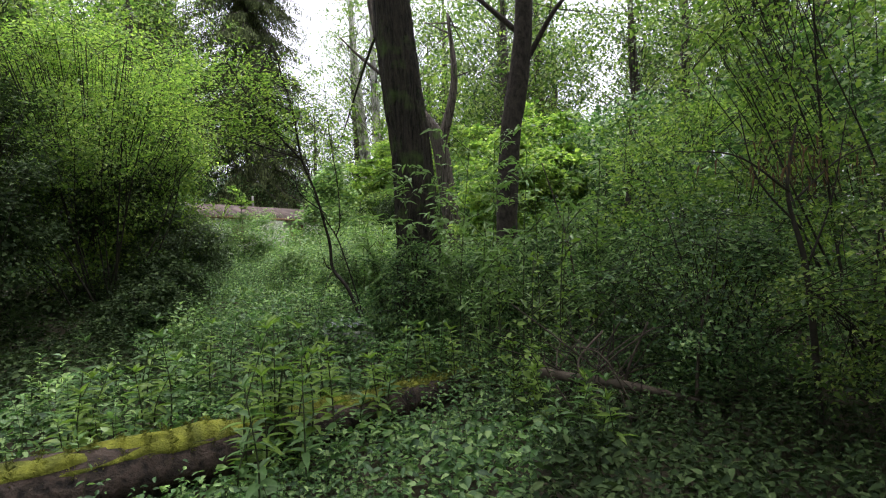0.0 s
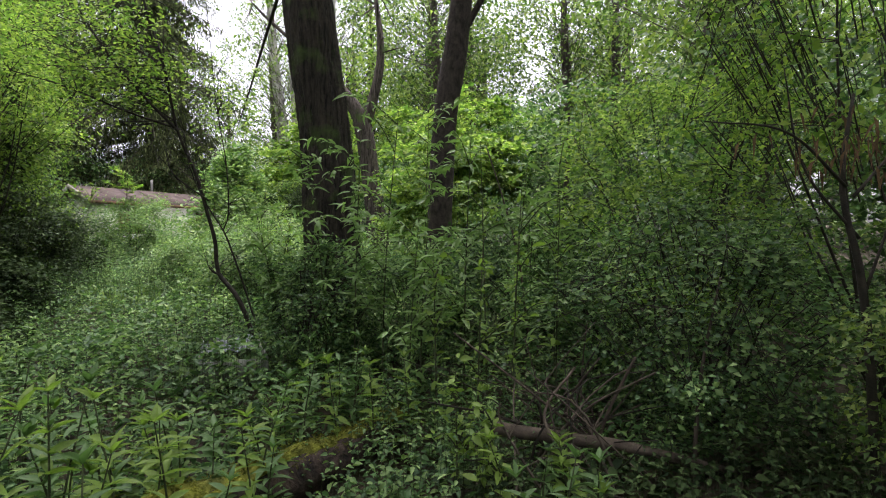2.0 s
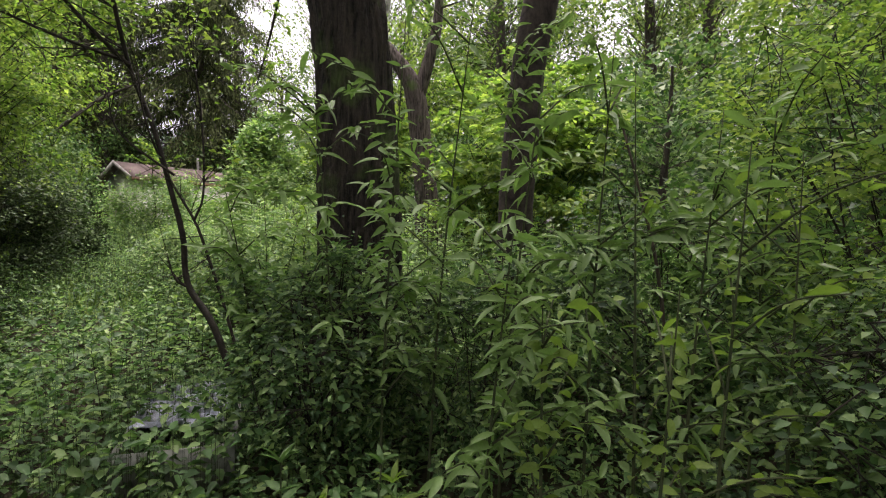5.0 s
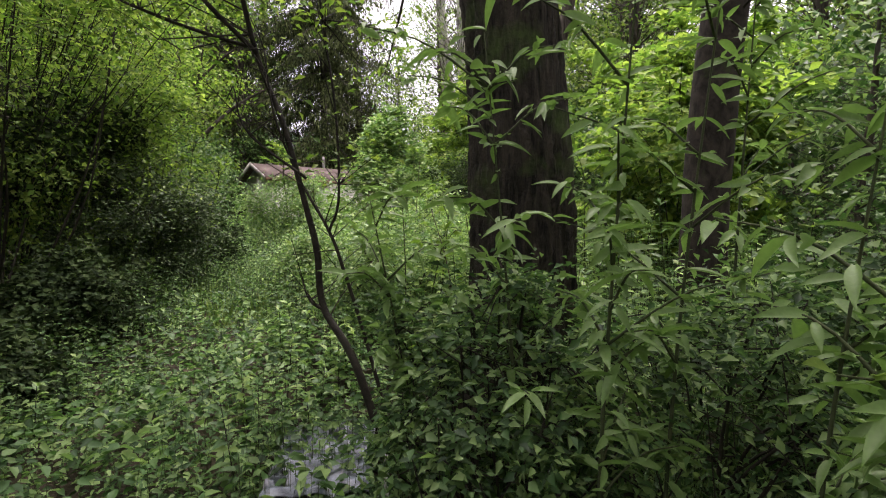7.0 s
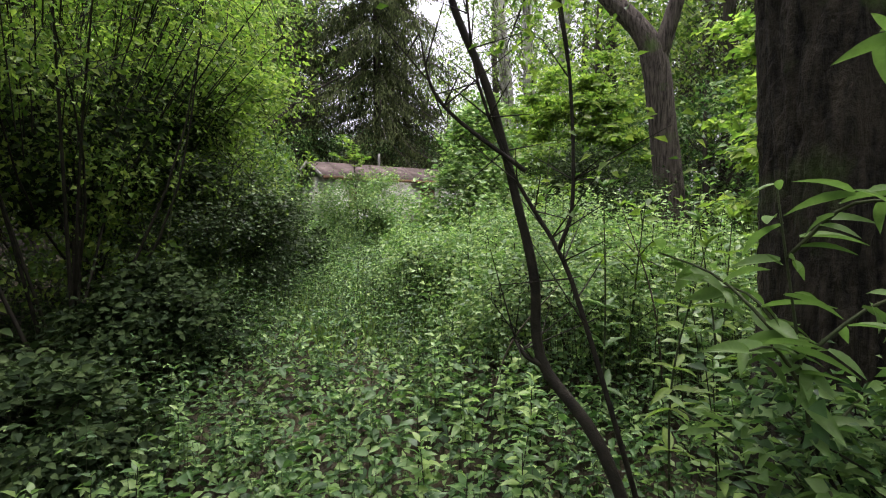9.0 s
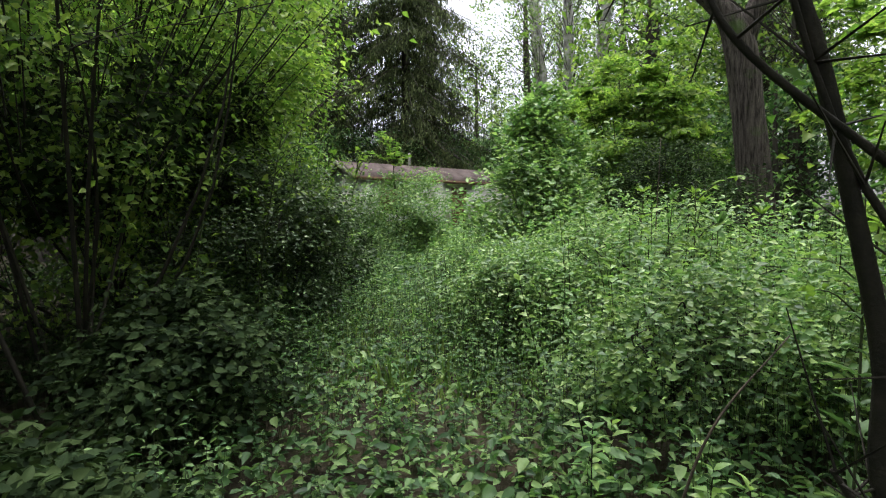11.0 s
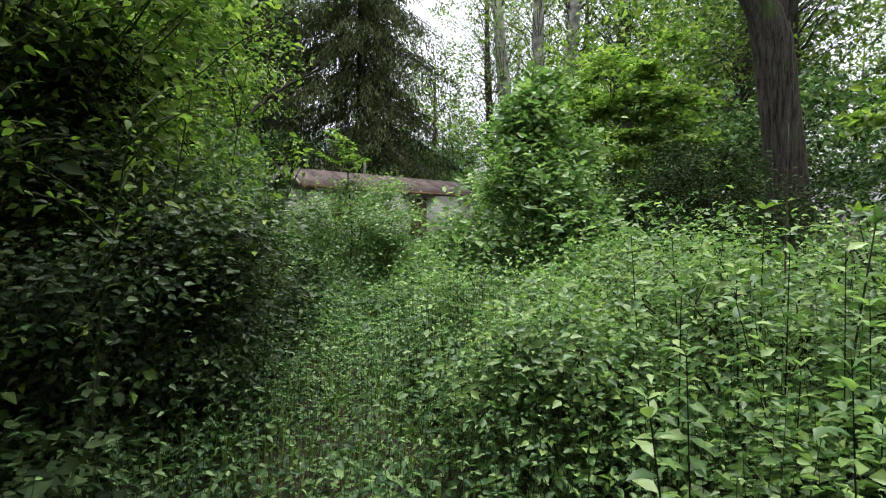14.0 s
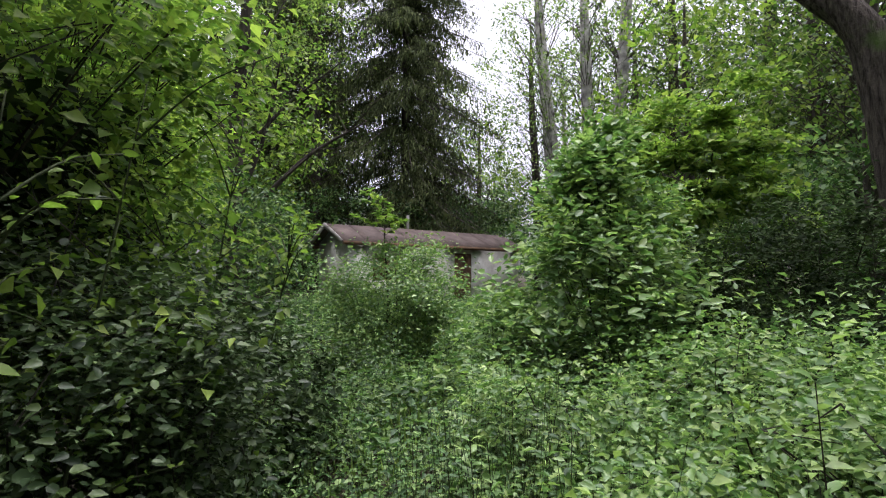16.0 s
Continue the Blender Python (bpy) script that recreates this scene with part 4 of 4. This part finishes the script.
rng_h = np.random.default_rng(99)
FIELD = ((-1.6, -0.75, 2.8, 4.0, 20, 0.75, 1.0), (-2.4, -0.5, 2.5, 4.4, 34, 0.5, 0.85), (-1.1, -0.3, 3.4, 4.4, 12, 0.4, 0.62), (0.6, 1.3, 3.2, 4.0, 8, 0.4, 0.6), (-0.5, 0.6, 4.6, 5.3, 12, 0.5, 0.75), (-1.6, 1.6, 7.2, 10.5, 24, 0.9, 1.35), (-2.4, -0.6, 9.5, 12.5, 16, 0.7, 1.1))
for x0, x1, y0, y1, n, h0, h1 in FIELD:
    for k in range(n):
        x, y = rng_h.uniform(x0, x1), rng_h.uniform(y0, y1)
        if y < 4.5 and x < -1.1 and abs((y - 3.1) - 0.85 * (x + 1.6)) < 0.5:
            continue
        tall_herb(x, y, rng_h.uniform(h0, h1), 200 + k + n, M_FRESH if k % 2 else M_HERB, "tall herbs", "upright green herb with narrow whorled leaves")

# ---- dead stems beside the brushwood ----
def dead_sapling():
    x, y = 2.5, 3.5
    top = thing("dead_sapling", x, y, gz(x, y), "dead bent sapling with a tuft of withered brown leaves", "sapling")
    rng = np.random.default_rng(640)
    p = Pile()
    c = tube(p, [(0.05, 0, -0.05), (0.03, 0, 0.7), (-0.02, 0, 1.3), (-0.1, 0.02, 1.75), (-0.02, 0.03, 2.2)], [0.026, 0.018, 0.008], 8, 20, 0.07, seed=4)
    part("trunk", p, M_TWIG, top, smooth=True)
    for k, pts in enumerate(([(0.0, 0, 1.25), (0.18, 0.0, 1.7), (0.3, 0.0, 2.25)], [(-0.03, 0, 1.5), (-0.28, 0.05, 1.85), (-0.42, 0.0, 2.3)],
                             [(-0.06, 0, 1.7), (0.3, 0.05, 1.98), (0.75, 0.1, 2.12)], [(-0.1, 0, 1.75), (-0.5, -0.1, 1.98), (-0.9, -0.1, 2.02)])):
        q = Pile()
        tube(q, pts, [0.009, 0.006, 0.003], 6, 12, 0.08, seed=k)
        part("limb", q, M_TWIG, top)
    n = 150
    a = rng.uniform(0, 6.283, n)
    P = np.stack([rng.normal(-0.05, 0.22, n), rng.normal(0, 0.1, n), 1.97 + rng.normal(0, 0.09, n)], -1)
    D = np.stack([np.cos(a) * 0.35, np.sin(a) * 0.35, -1 + rng.normal(0, 0.35, n)], -1)
    q = Pile()
    leaves(q, P, D, np.stack([np.cos(a), np.sin(a), np.zeros(n)], -1), rng.uniform(0.05, 0.16, n), 0.007, TRI)
    part("withered_tuft", q, M_BROWN, top, "hanging withered brown needles")["kind"] = "stuff"


dead_sapling()


def withered_plant(x, y, pts, r, seed):
    top = thing("withered_plant", x, y, gz(x, y), "thin pale dead stem leaning in the shrubs", "dead plant", "dead plants")
    p = Pile()
    tube(p, pts, [r, r * 0.8, r * 0.4], 6, 14, 0.08, seed=seed)
    part("stem", p, M_DEAD, top)


withered_plant(1.75, 6.4, [(0, 0, -0.05), (-0.1, 0, 0.9), (-0.25, 0.0, 1.5), (-0.42, 0.0, 2.05)], 0.013, 1)
withered_plant(2.05, 4.2, [(0, 0, -0.05), (0.06, 0, 0.6), (0.2, 0.0, 1.2)], 0.014, 2)
withered_plant(-1.7, 7.6, [(0, 0, -0.05), (0.15, 0, 0.5), (0.42, 0.1, 0.85)], 0.006, 3)
withered_plant(-0.7, 8.0, [(0, 0, -0.05), (-0.08, 0, 0.7), (-0.25, 0.1, 1.25)], 0.006, 4)
withered_plant(-1.5, 10.0, [(0, 0, -0.05), (0.02, 0, 0.9), (0.06, 0.1, 1.75)], 0.006, 5)

# ---- the wood around ----
def far_tree(seed, h, r, n, leaf, mats, label, name, base=0.3, clumps=140):
    rng = np.random.default_rng(seed)
    top = thing(name, 0, 0, 0, label, "tree", "trees of the wood")
    p = Pile()
    sway = rng.normal(0, 0.03 * h, 2)
    c = tube(p, [(0, 0, -0.4), (sway[0] * 0.2, sway[1] * 0.3, h * 0.3), (sway[0], sway[1], h * 0.65), (sway[0] * 1.2, sway[1], h * 0.97)],
             [0.022 * h, 0.017 * h, 0.011 * h, 0.02], 10, 24, 0.07, seed=seed, flare=0.4)
    part("trunk", p, mats[0], top, smooth=True)
    d = unit(rng.normal(0, 1, (clumps, 3)))
    q = d * rng.uniform(0.35, 1.0, clumps)[:, None] ** 0.7 * (r, r, h * (1 - base) * 0.5) + (sway[0], sway[1], h * (base + (1 - base) * 0.5))
    p = Pile()
    att = c[np.clip((q[:, 2] / h * 23 - 2).astype(int), 5, 23)]
    out = q - att
    m2 = att + out * 0.55 + rng.normal(0, 0.04, q.shape) * h * 0.3
    rods(p, att, m2, 0.0014 * h, 0.0008 * h)
    rods(p, m2, q, 0.0008 * h, 0.003)
    part("branch_work", p, mats[-1] if len(mats) > 2 else mats[0], top)
    i = rng.integers(0, clumps, n)
    P = q[i] + rng.normal(0, 0.5, (n, 3)) * (rng.uniform(0.5, 1.3, clumps)[i] * r * 0.24)[:, None] * (1, 1, 0.6)
    D, N = spread(rng, n, 0.6)
    L = leaf * rng.uniform(0.6, 1.35, n)
    pl = Pile()
    leaves(pl, P, D + (0, 0, -0.3), N, L, L * 0.7, TRI)
    part("crown", pl, mats[1], top)
    return top


def spruce(x, y, h, seed):
    """A conifer with layered drooping boughs hung with short sprays."""
    rng = np.random.default_rng(seed)
    top = thing("spruce_tree", x, y, gz(x, y), "tall dark spruce with drooping boughs behind the hut", "tree")
    p = Pile()
    tube(p, [(0, 0, -0.3), (0, 0, h * 0.5), (0.1, 0, h)], [0.26, 0.17, 0.02], 12, 20, 0.05, seed=seed, flare=0.3)
    part("trunk", p, M_FAR_BARK, top, smooth=True)
    b = 640
    z = h * rng.uniform(0.06, 0.98, b)
    a = rng.uniform(0, 6.283, b)
    L = (1 - z / h) ** 0.55 * h * 0.215 * rng.uniform(0.6, 1.1, b) + 0.3
    t = np.linspace(0, 1, 9)
    R = L[:, None] * t
    Z = z[:, None] - 0.12 * L[:, None] * t - 0.5 * L[:, None] * t * t + 0.16 * L[:, None] * t ** 4
    B = np.stack([np.cos(a)[:, None] * R, np.sin(a)[:, None] * R, Z], -1)
    q = Pile()
    rods(q, B[:, :-1].reshape(-1, 3), B[:, 1:].reshape(-1, 3), 0.02, 0.014)
    part("bough_work", q, M_FAR_BARK, top)
    m = 125000
    i, s = rng.integers(0, b, m), rng.uniform(0.15, 1, m)
    k = np.minimum((s * 8).astype(int), 7)
    P = B[i, k] + (B[i, k + 1] - B[i, k]) * (s * 8 - k)[:, None]
    side = rng.choice((-1.0, 1.0), m) * rng.uniform(0.0, 0.45, m) * (0.4 + L[i] / L.max())
    P = P + np.stack([-np.sin(a[i]) * side, np.cos(a[i]) * side, -rng.uniform(0.1, 1.6, m) * np.abs(side)], -1)
    D = np.stack([np.cos(a[i]) * 0.3 + rng.normal(0, 0.3, m), np.sin(a[i]) * 0.3 + rng.normal(0, 0.3, m), -0.9 + rng.normal(0, 0.3, m)], -1)
    N = np.stack([np.cos(a[i]), np.sin(a[i]), rng.normal(0.3, 0.4, m)], -1)
    pl = Pile()
    leaves(pl, P, D, N, 0.34 * rng.uniform(0.5, 1.3, m), 0.09, TRI)
    part("foliage", pl, M_NEEDLE, top)


spruce(-12.4, 34.6, 29.0, 301)
spruce(-18.5, 33.0, 24.0, 303)
oak = [far_tree(310 + k, h, r, n, 0.19, (M_FAR_BARK, mat), lab, nm, base) for k, (h, r, n, mat, lab, nm, base) in enumerate((
    (13, 3.2, 6500, M_CROWN, "tall leafy broadleaf tree of the wood", "broadleaf_tree", 0.25),
    (15, 3.6, 7000, M_THORN, "tall dark leafy broadleaf tree of the wood", "broadleaf_tree", 0.2),
    (9, 2.6, 6000, M_FRESH, "young bright green broadleaf tree of the wood", "young_tree", 0.08)))]
shrub = far_tree(330, 4.2, 2.3, 5500, 0.15, (M_FAR_BARK, M_HERB), "leafy shrub of the woodland understorey", "woodland_shrub", 0.0)
birch = far_tree(320, 15, 2.2, 3600, 0.11, (M_BIRCH, M_CROWN, M_FAR_BARK), "slim birch with pale bark and thin crown", "birch_tree", 0.3, 90)
WOOD = np.random.default_rng(77)
spots = []
first = {}
for ring, (d0, d1, n) in enumerate(((17, 24, 14), (25, 36, 20), (37, 52, 18))):
    for k in range(n):
        for tries in range(30):
            a = radians(-75 + 150 * (k + WOOD.uniform(0, 1)) / n)
            d = WOOD.uniform(d0, d1)
            glade = radians(8.5) < a < radians(13)
            x, y = -1 - d * math.sin(a), 4 + d * math.cos(a)
            on_hut = -15.5 < x < -3.5 and 12 < y < 38
            in_lane = abs(x + 2.7 + (y - 8) * 0.30) < 2.2 and y < 34
            if not glade and not on_hut and not in_lane and all((x - p) ** 2 + (y - q) ** 2 > 6 for p, q in spots):
                break
        else:
            continue
        spots.append((x, y))
        kind = int(WOOD.choice(4, p=(0.33, 0.27, 0.27, 0.13)))
        src = [*oak, birch][kind]
        s = WOOD.uniform(0.85, 1.2) * (1, 1.15, 1.5)[ring]
        m = Matrix.Translation((x, y, gz(x, y))) @ Matrix.Rotation(WOOD.uniform(0, 6.28), 4, "Z")
        if kind not in first:
            first[kind] = src
            src.matrix_basis = m @ Matrix.Scale(s, 4)
        else:
            o = copy_thing(src, m)
            o.scale = (s, s, s)
# Those with y below 0 are unseen, added to block light from behind.
for x, y, kind, s in ((-4.4, 33.0, 3, 1.3), (-2.0, 29, 3, 1.2), (-11, 54, 2, 1.2), (0.5, 31, 1, 1.1), (3.2, 24.5, 0, 1.0), (-0.6, 37, 0, 1.2), (5.5, 28, 1, 1.2),
                      (-19, 39, 1, 1.3), (-17, 20, 2, 1.2), (-13.5, 17.5, 1, 1), (0, -9, 1, 1), (8.5, -3, 1, 1),
                      (-9, -2, 1, 1), (8, 5.0, 1, 1), (7, 10.5, 0, 1), (6, -0.5, 2, 0.9),
                      (-14.5, 8, 1, 1.1), (-12, 13.5, 0, 1), (10, 15, 1, 1)):
    o = copy_thing([*oak, birch][kind], pose(x, y, gz(x, y), rz=37 * x))
    o.scale = (s, s, s)

shrub.matrix_basis = pose(4.5, 12.5, gz(4.5, 12.5))
# Shrubs with y below 2 are unseen, added to shut out low light.
for x, y, s in ((6, 8.5, 1), (8.5, 12, 1.2), (5, 16, 1.1), (2, 19, 1), (7, 20, 1.3), (0.5, 23.5, 1.1), (11, 17, 1.3), (4, 26, 1.4), (-2.2, 24.5, 1), (-2.5, 30.5, 1.2), (10, 25, 1.5),
                (-3.0, 37, 1.4), (-8, 38.5, 1.3), (16, 14, 1.4), (13, 9, 1.2), (15, 22, 1.5), (-16, 25, 1.2), (-18, 15, 1.3), (-12.5, 16, 1.1), (-10.5, 18, 0.8), (6.5, 4.2, 1.1),
                (-15, 30, 1.2), (-10, 36, 1.3), (-12.8, 33, 1.2), (-15.5, 34.5, 1.4), (-9, 40, 1.5), (-13, 38, 1.4), (3.6, -3.2, 1.1), (-3.6, -2.8, 1.1), (-6.6, 1.2, 1.1), (6, 0.4, 0.9), (9, 6.5, 1.2), (20, 18, 1.6), (-22, 22, 1.5)):
    o = copy_thing(shrub, pose(x, y, gz(x, y), rz=91 * x + 13 * y))
    o.scale = (s, s, s)

# ---- undergrowth ----
def lane(y):
    return np.interp(y, (0, 2, 3.5, 4.1, 5.2, 6.5, 8.1, 9.2, 10.7, 14, 26), (0.07, 0.3, 0.1, -0.2, -1.6, -2.3, -2.95, -3.55, -3.95, -4.7, -7.5))


def shade_toned(x, y):
    """Where darkened leaves stand for shade: under the thorn bushes and beside the brushwood."""
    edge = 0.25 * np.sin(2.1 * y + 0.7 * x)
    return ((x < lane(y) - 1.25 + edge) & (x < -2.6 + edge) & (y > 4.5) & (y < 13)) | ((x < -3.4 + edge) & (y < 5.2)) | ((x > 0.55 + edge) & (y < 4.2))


def undergrowth(name, mat, shady, label):
    """Nettles, ground elder and brambles: stems with pairs of leaves, taller in drifts, low where one walks."""
    rng = np.random.default_rng(500)
    pile = Pile()
    for x0, x1, y0, y1, per, leaf, shape, hs, carpet in ((-4.5, 3.0, 0.6, 8.0, 115, 0.047, OVATE, 0.5, 760), (-6.0, 2.5, 8.0, 11.5, 150, 0.042, OVATE, 0.85, 520),
                                                         (-6.5, 4.5, 11.5, 14.0, 110, 0.065, SMALL, 0.8, 400), (2.5, 4.5, 8.0, 11.5, 60, 0.065, SMALL, 0.7, 200),
                                                         (-12.0, 6.0, 14.0, 27.0, 38, 0.085, SMALL, 0.6, 110), (3.0, 9.0, 1.0, 14.0, 26, 0.075, SMALL, 0.6, 100),
                                                         (-11.0, -4.5, 1.0, 14.0, 26, 0.075, SMALL, 0.45, 100)):
        # a low carpet of broad leaves under the taller stems
        n = int((x1 - x0) * (y1 - y0) * carpet)
        x, y = rng.uniform(x0, x1, n), rng.uniform(y0, y1, n)
        clear = np.abs((y - 3.1) - 0.85 * (x + 1.6)) > np.where(x < -0.9, 0.38, np.where(x < 0.4, 0.17, 0.0))
        keep = clear & (shade_toned(x, y) == shady) & (rng.uniform(0, 1, n) < 0.95 + 0.35 * np.sin(3.1 * x) * np.sin(2.7 * y + x))
        x, y = x[keep], y[keep]
        n = len(x)
        lump = 0.5 + 0.5 * np.sin(2.3 * x + 1.1 * y) * np.sin(1.9 * y - 1.2 * x)
        z = ground_z(x, y) + 0.03 + (0.10 + 0.26 * lump) * rng.uniform(0.15, 1.0, n)
        D, N = spread(rng, n, 0.5)
        L = leaf * 1.35 * rng.uniform(0.45, 1.35, n)
        leaves(pile, np.stack([x, y, z], -1), D, N, L, L * rng.uniform(0.5, 0.75, n), shape)
        n = int((x1 - x0) * (y1 - y0) * per)
        x, y = rng.uniform(x0, x1, n), rng.uniform(y0, y1, n)
        keep = shade_toned(x, y) == shady
        x, y = x[keep], y[keep]
        n = len(x)
        drift = 0.5 + 0.5 * np.sin(1.7 * x + 0.6 * y + 1) * np.sin(1.1 * y - 0.8 * x) + rng.normal(0, 0.12, n)
        h = hs * (0.35 + 0.75 * np.clip(drift, 0, 1.2)) * rng.uniform(0.6, 1.25, n)
        walked = np.abs(x - lane(y))
        h = h * np.clip(0.5 + walked * 0.7, 0.5, 1.0)
        h = h * np.where((np.abs((y - 3.1) - 0.85 * (x + 1.6)) < 0.45) & (x < -1.1), 0.3, 1.0)
        base = np.stack([x, y, ground_z(x, y)], -1)
        tip = base + np.stack([rng.normal(0, 0.12, n) * h, rng.normal(0, 0.12, n) * h, h], -1)
        rods(pile, base, tip, 0.0018, 0.0010, 1)
        for k in range(6):
            t = 0.35 + 0.65 * k / 5
            P = base + (tip - base) * t
            a = rng.uniform(0, 6.283, n) if k % 2 == 0 else a + 1.57
            for sgn in (0, math.pi):
                D = np.stack([np.cos(a + sgn), np.sin(a + sgn), rng.normal(-0.1, 0.25, n)], -1)
                N = np.stack([rng.normal(0, 0.5, n), rng.normal(0, 0.5, n), np.ones(n)], -1)
                L = leaf * rng.uniform(0.6, 1.35, n) * (1.25 - 0.6 * t)
                keep = rng.uniform(0, 1, n) < 0.8
                leaves(pile, P[keep], D[keep], N[keep], L[keep], L[keep] * 0.58, shape)
    ob = new(name, pile.mesh(name, [mat, M_STEM]))
    tagged(ob, label, "undergrowth", kind="stuff")


def weed_stand():
    """Upright weeds with whorled narrow leaves, too many to count, standing above the low cover."""
    rng = np.random.default_rng(530)
    pile = Pile()
    for x0, x1, y0, y1, n, h0, h1 in ((-2.2, 2.2, 8.6, 13.0, 280, 0.7, 1.35), (-4.2, -1.8, 10.2, 14.5, 200, 0.4, 0.8), (-3.2, -1.3, 5.2, 8.0, 90, 0.35, 0.6), (-0.8, 1.4, 6.9, 8.3, 60, 0.6, 1.1),
                                      (-6.5, -2.5, 14.0, 20.0, 160, 0.5, 1.0), (-3.4, -1.9, 2.6, 5.0, 50, 0.3, 0.5)):
        x, y = rng.uniform(x0, x1, n), rng.uniform(y0, y1, n)
        ok = (np.abs(x - lane(y)) > 0.55) & ~shade_toned(x, y)
        x, y = x[ok], y[ok]
        n = len(x)
        h = rng.uniform(h0, h1, n)
        base = np.stack([x, y, ground_z(x, y)], -1)
        tip = base + np.stack([rng.normal(0, 0.1, n) * h, rng.normal(0, 0.1, n) * h, h], -1)
        rods(pile, base, tip, 0.004, 0.002, 1)
        for k in range(13):
            t = 0.25 + 0.75 * k / 12
            P = base + (tip - base) * t
            for r in range(2):
                a = k * 1.3 + r * math.pi + rng.normal(0, 0.4, n)
                D = np.stack([np.cos(a), np.sin(a), rng.normal(0.25, 0.25, n) + 0.5 * (t > 0.9)], -1)
                N = np.stack([rng.normal(0, 0.3, n), rng.normal(0, 0.3, n), np.ones(n)], -1)
                L = 0.10 * (1.25 - 0.65 * t) * rng.uniform(0.7, 1.25, n)
                leaves(pile, P, D, N, L, L * 0.46, LANCE)
    ob = new("tall_weeds", pile.mesh("tall_weeds", [M_WILLOW, M_TWIG]))
    tagged(ob, "waist-high upright green weeds with narrow leaves", "weeds", kind="stuff")


weed_stand()


def grass():
    rng = np.random.default_rng(510)
    pile = Pile()
    n = 6000
    y = rng.uniform(8.5, 26, n)
    x = lane(y) + rng.normal(0, 1.0, n) * (0.6 + 0.04 * y)
    P = np.stack([x, y, ground_z(x, y)], -1)
    a = rng.uniform(0, 6.283, n)
    D = np.stack([np.cos(a), np.sin(a), rng.uniform(0.6, 2.0, n)], -1)
    N = np.stack([np.cos(a), np.sin(a), np.full(n, 0.4)], -1)
    leaves(pile, P, D, N, rng.uniform(0.12, 0.36, n), 0.010, LANCE)
    ob = new("tall_grass", pile.mesh("tall_grass", [M_GRASS]))
    tagged(ob, "tall soft yellowish grass on the overgrown track", "grass", kind="stuff")


undergrowth("undergrowth", M_HERB, False, "knee-high nettles, herbs and ground elder covering the soil")
# Same stems and leaves again, with the deep shade put into a darker colour.
undergrowth("shade_toned_undergrowth", M_DARK_SHADED, True, "low dark ivy and bramble leaves, darkened further for deep shade")
grass()
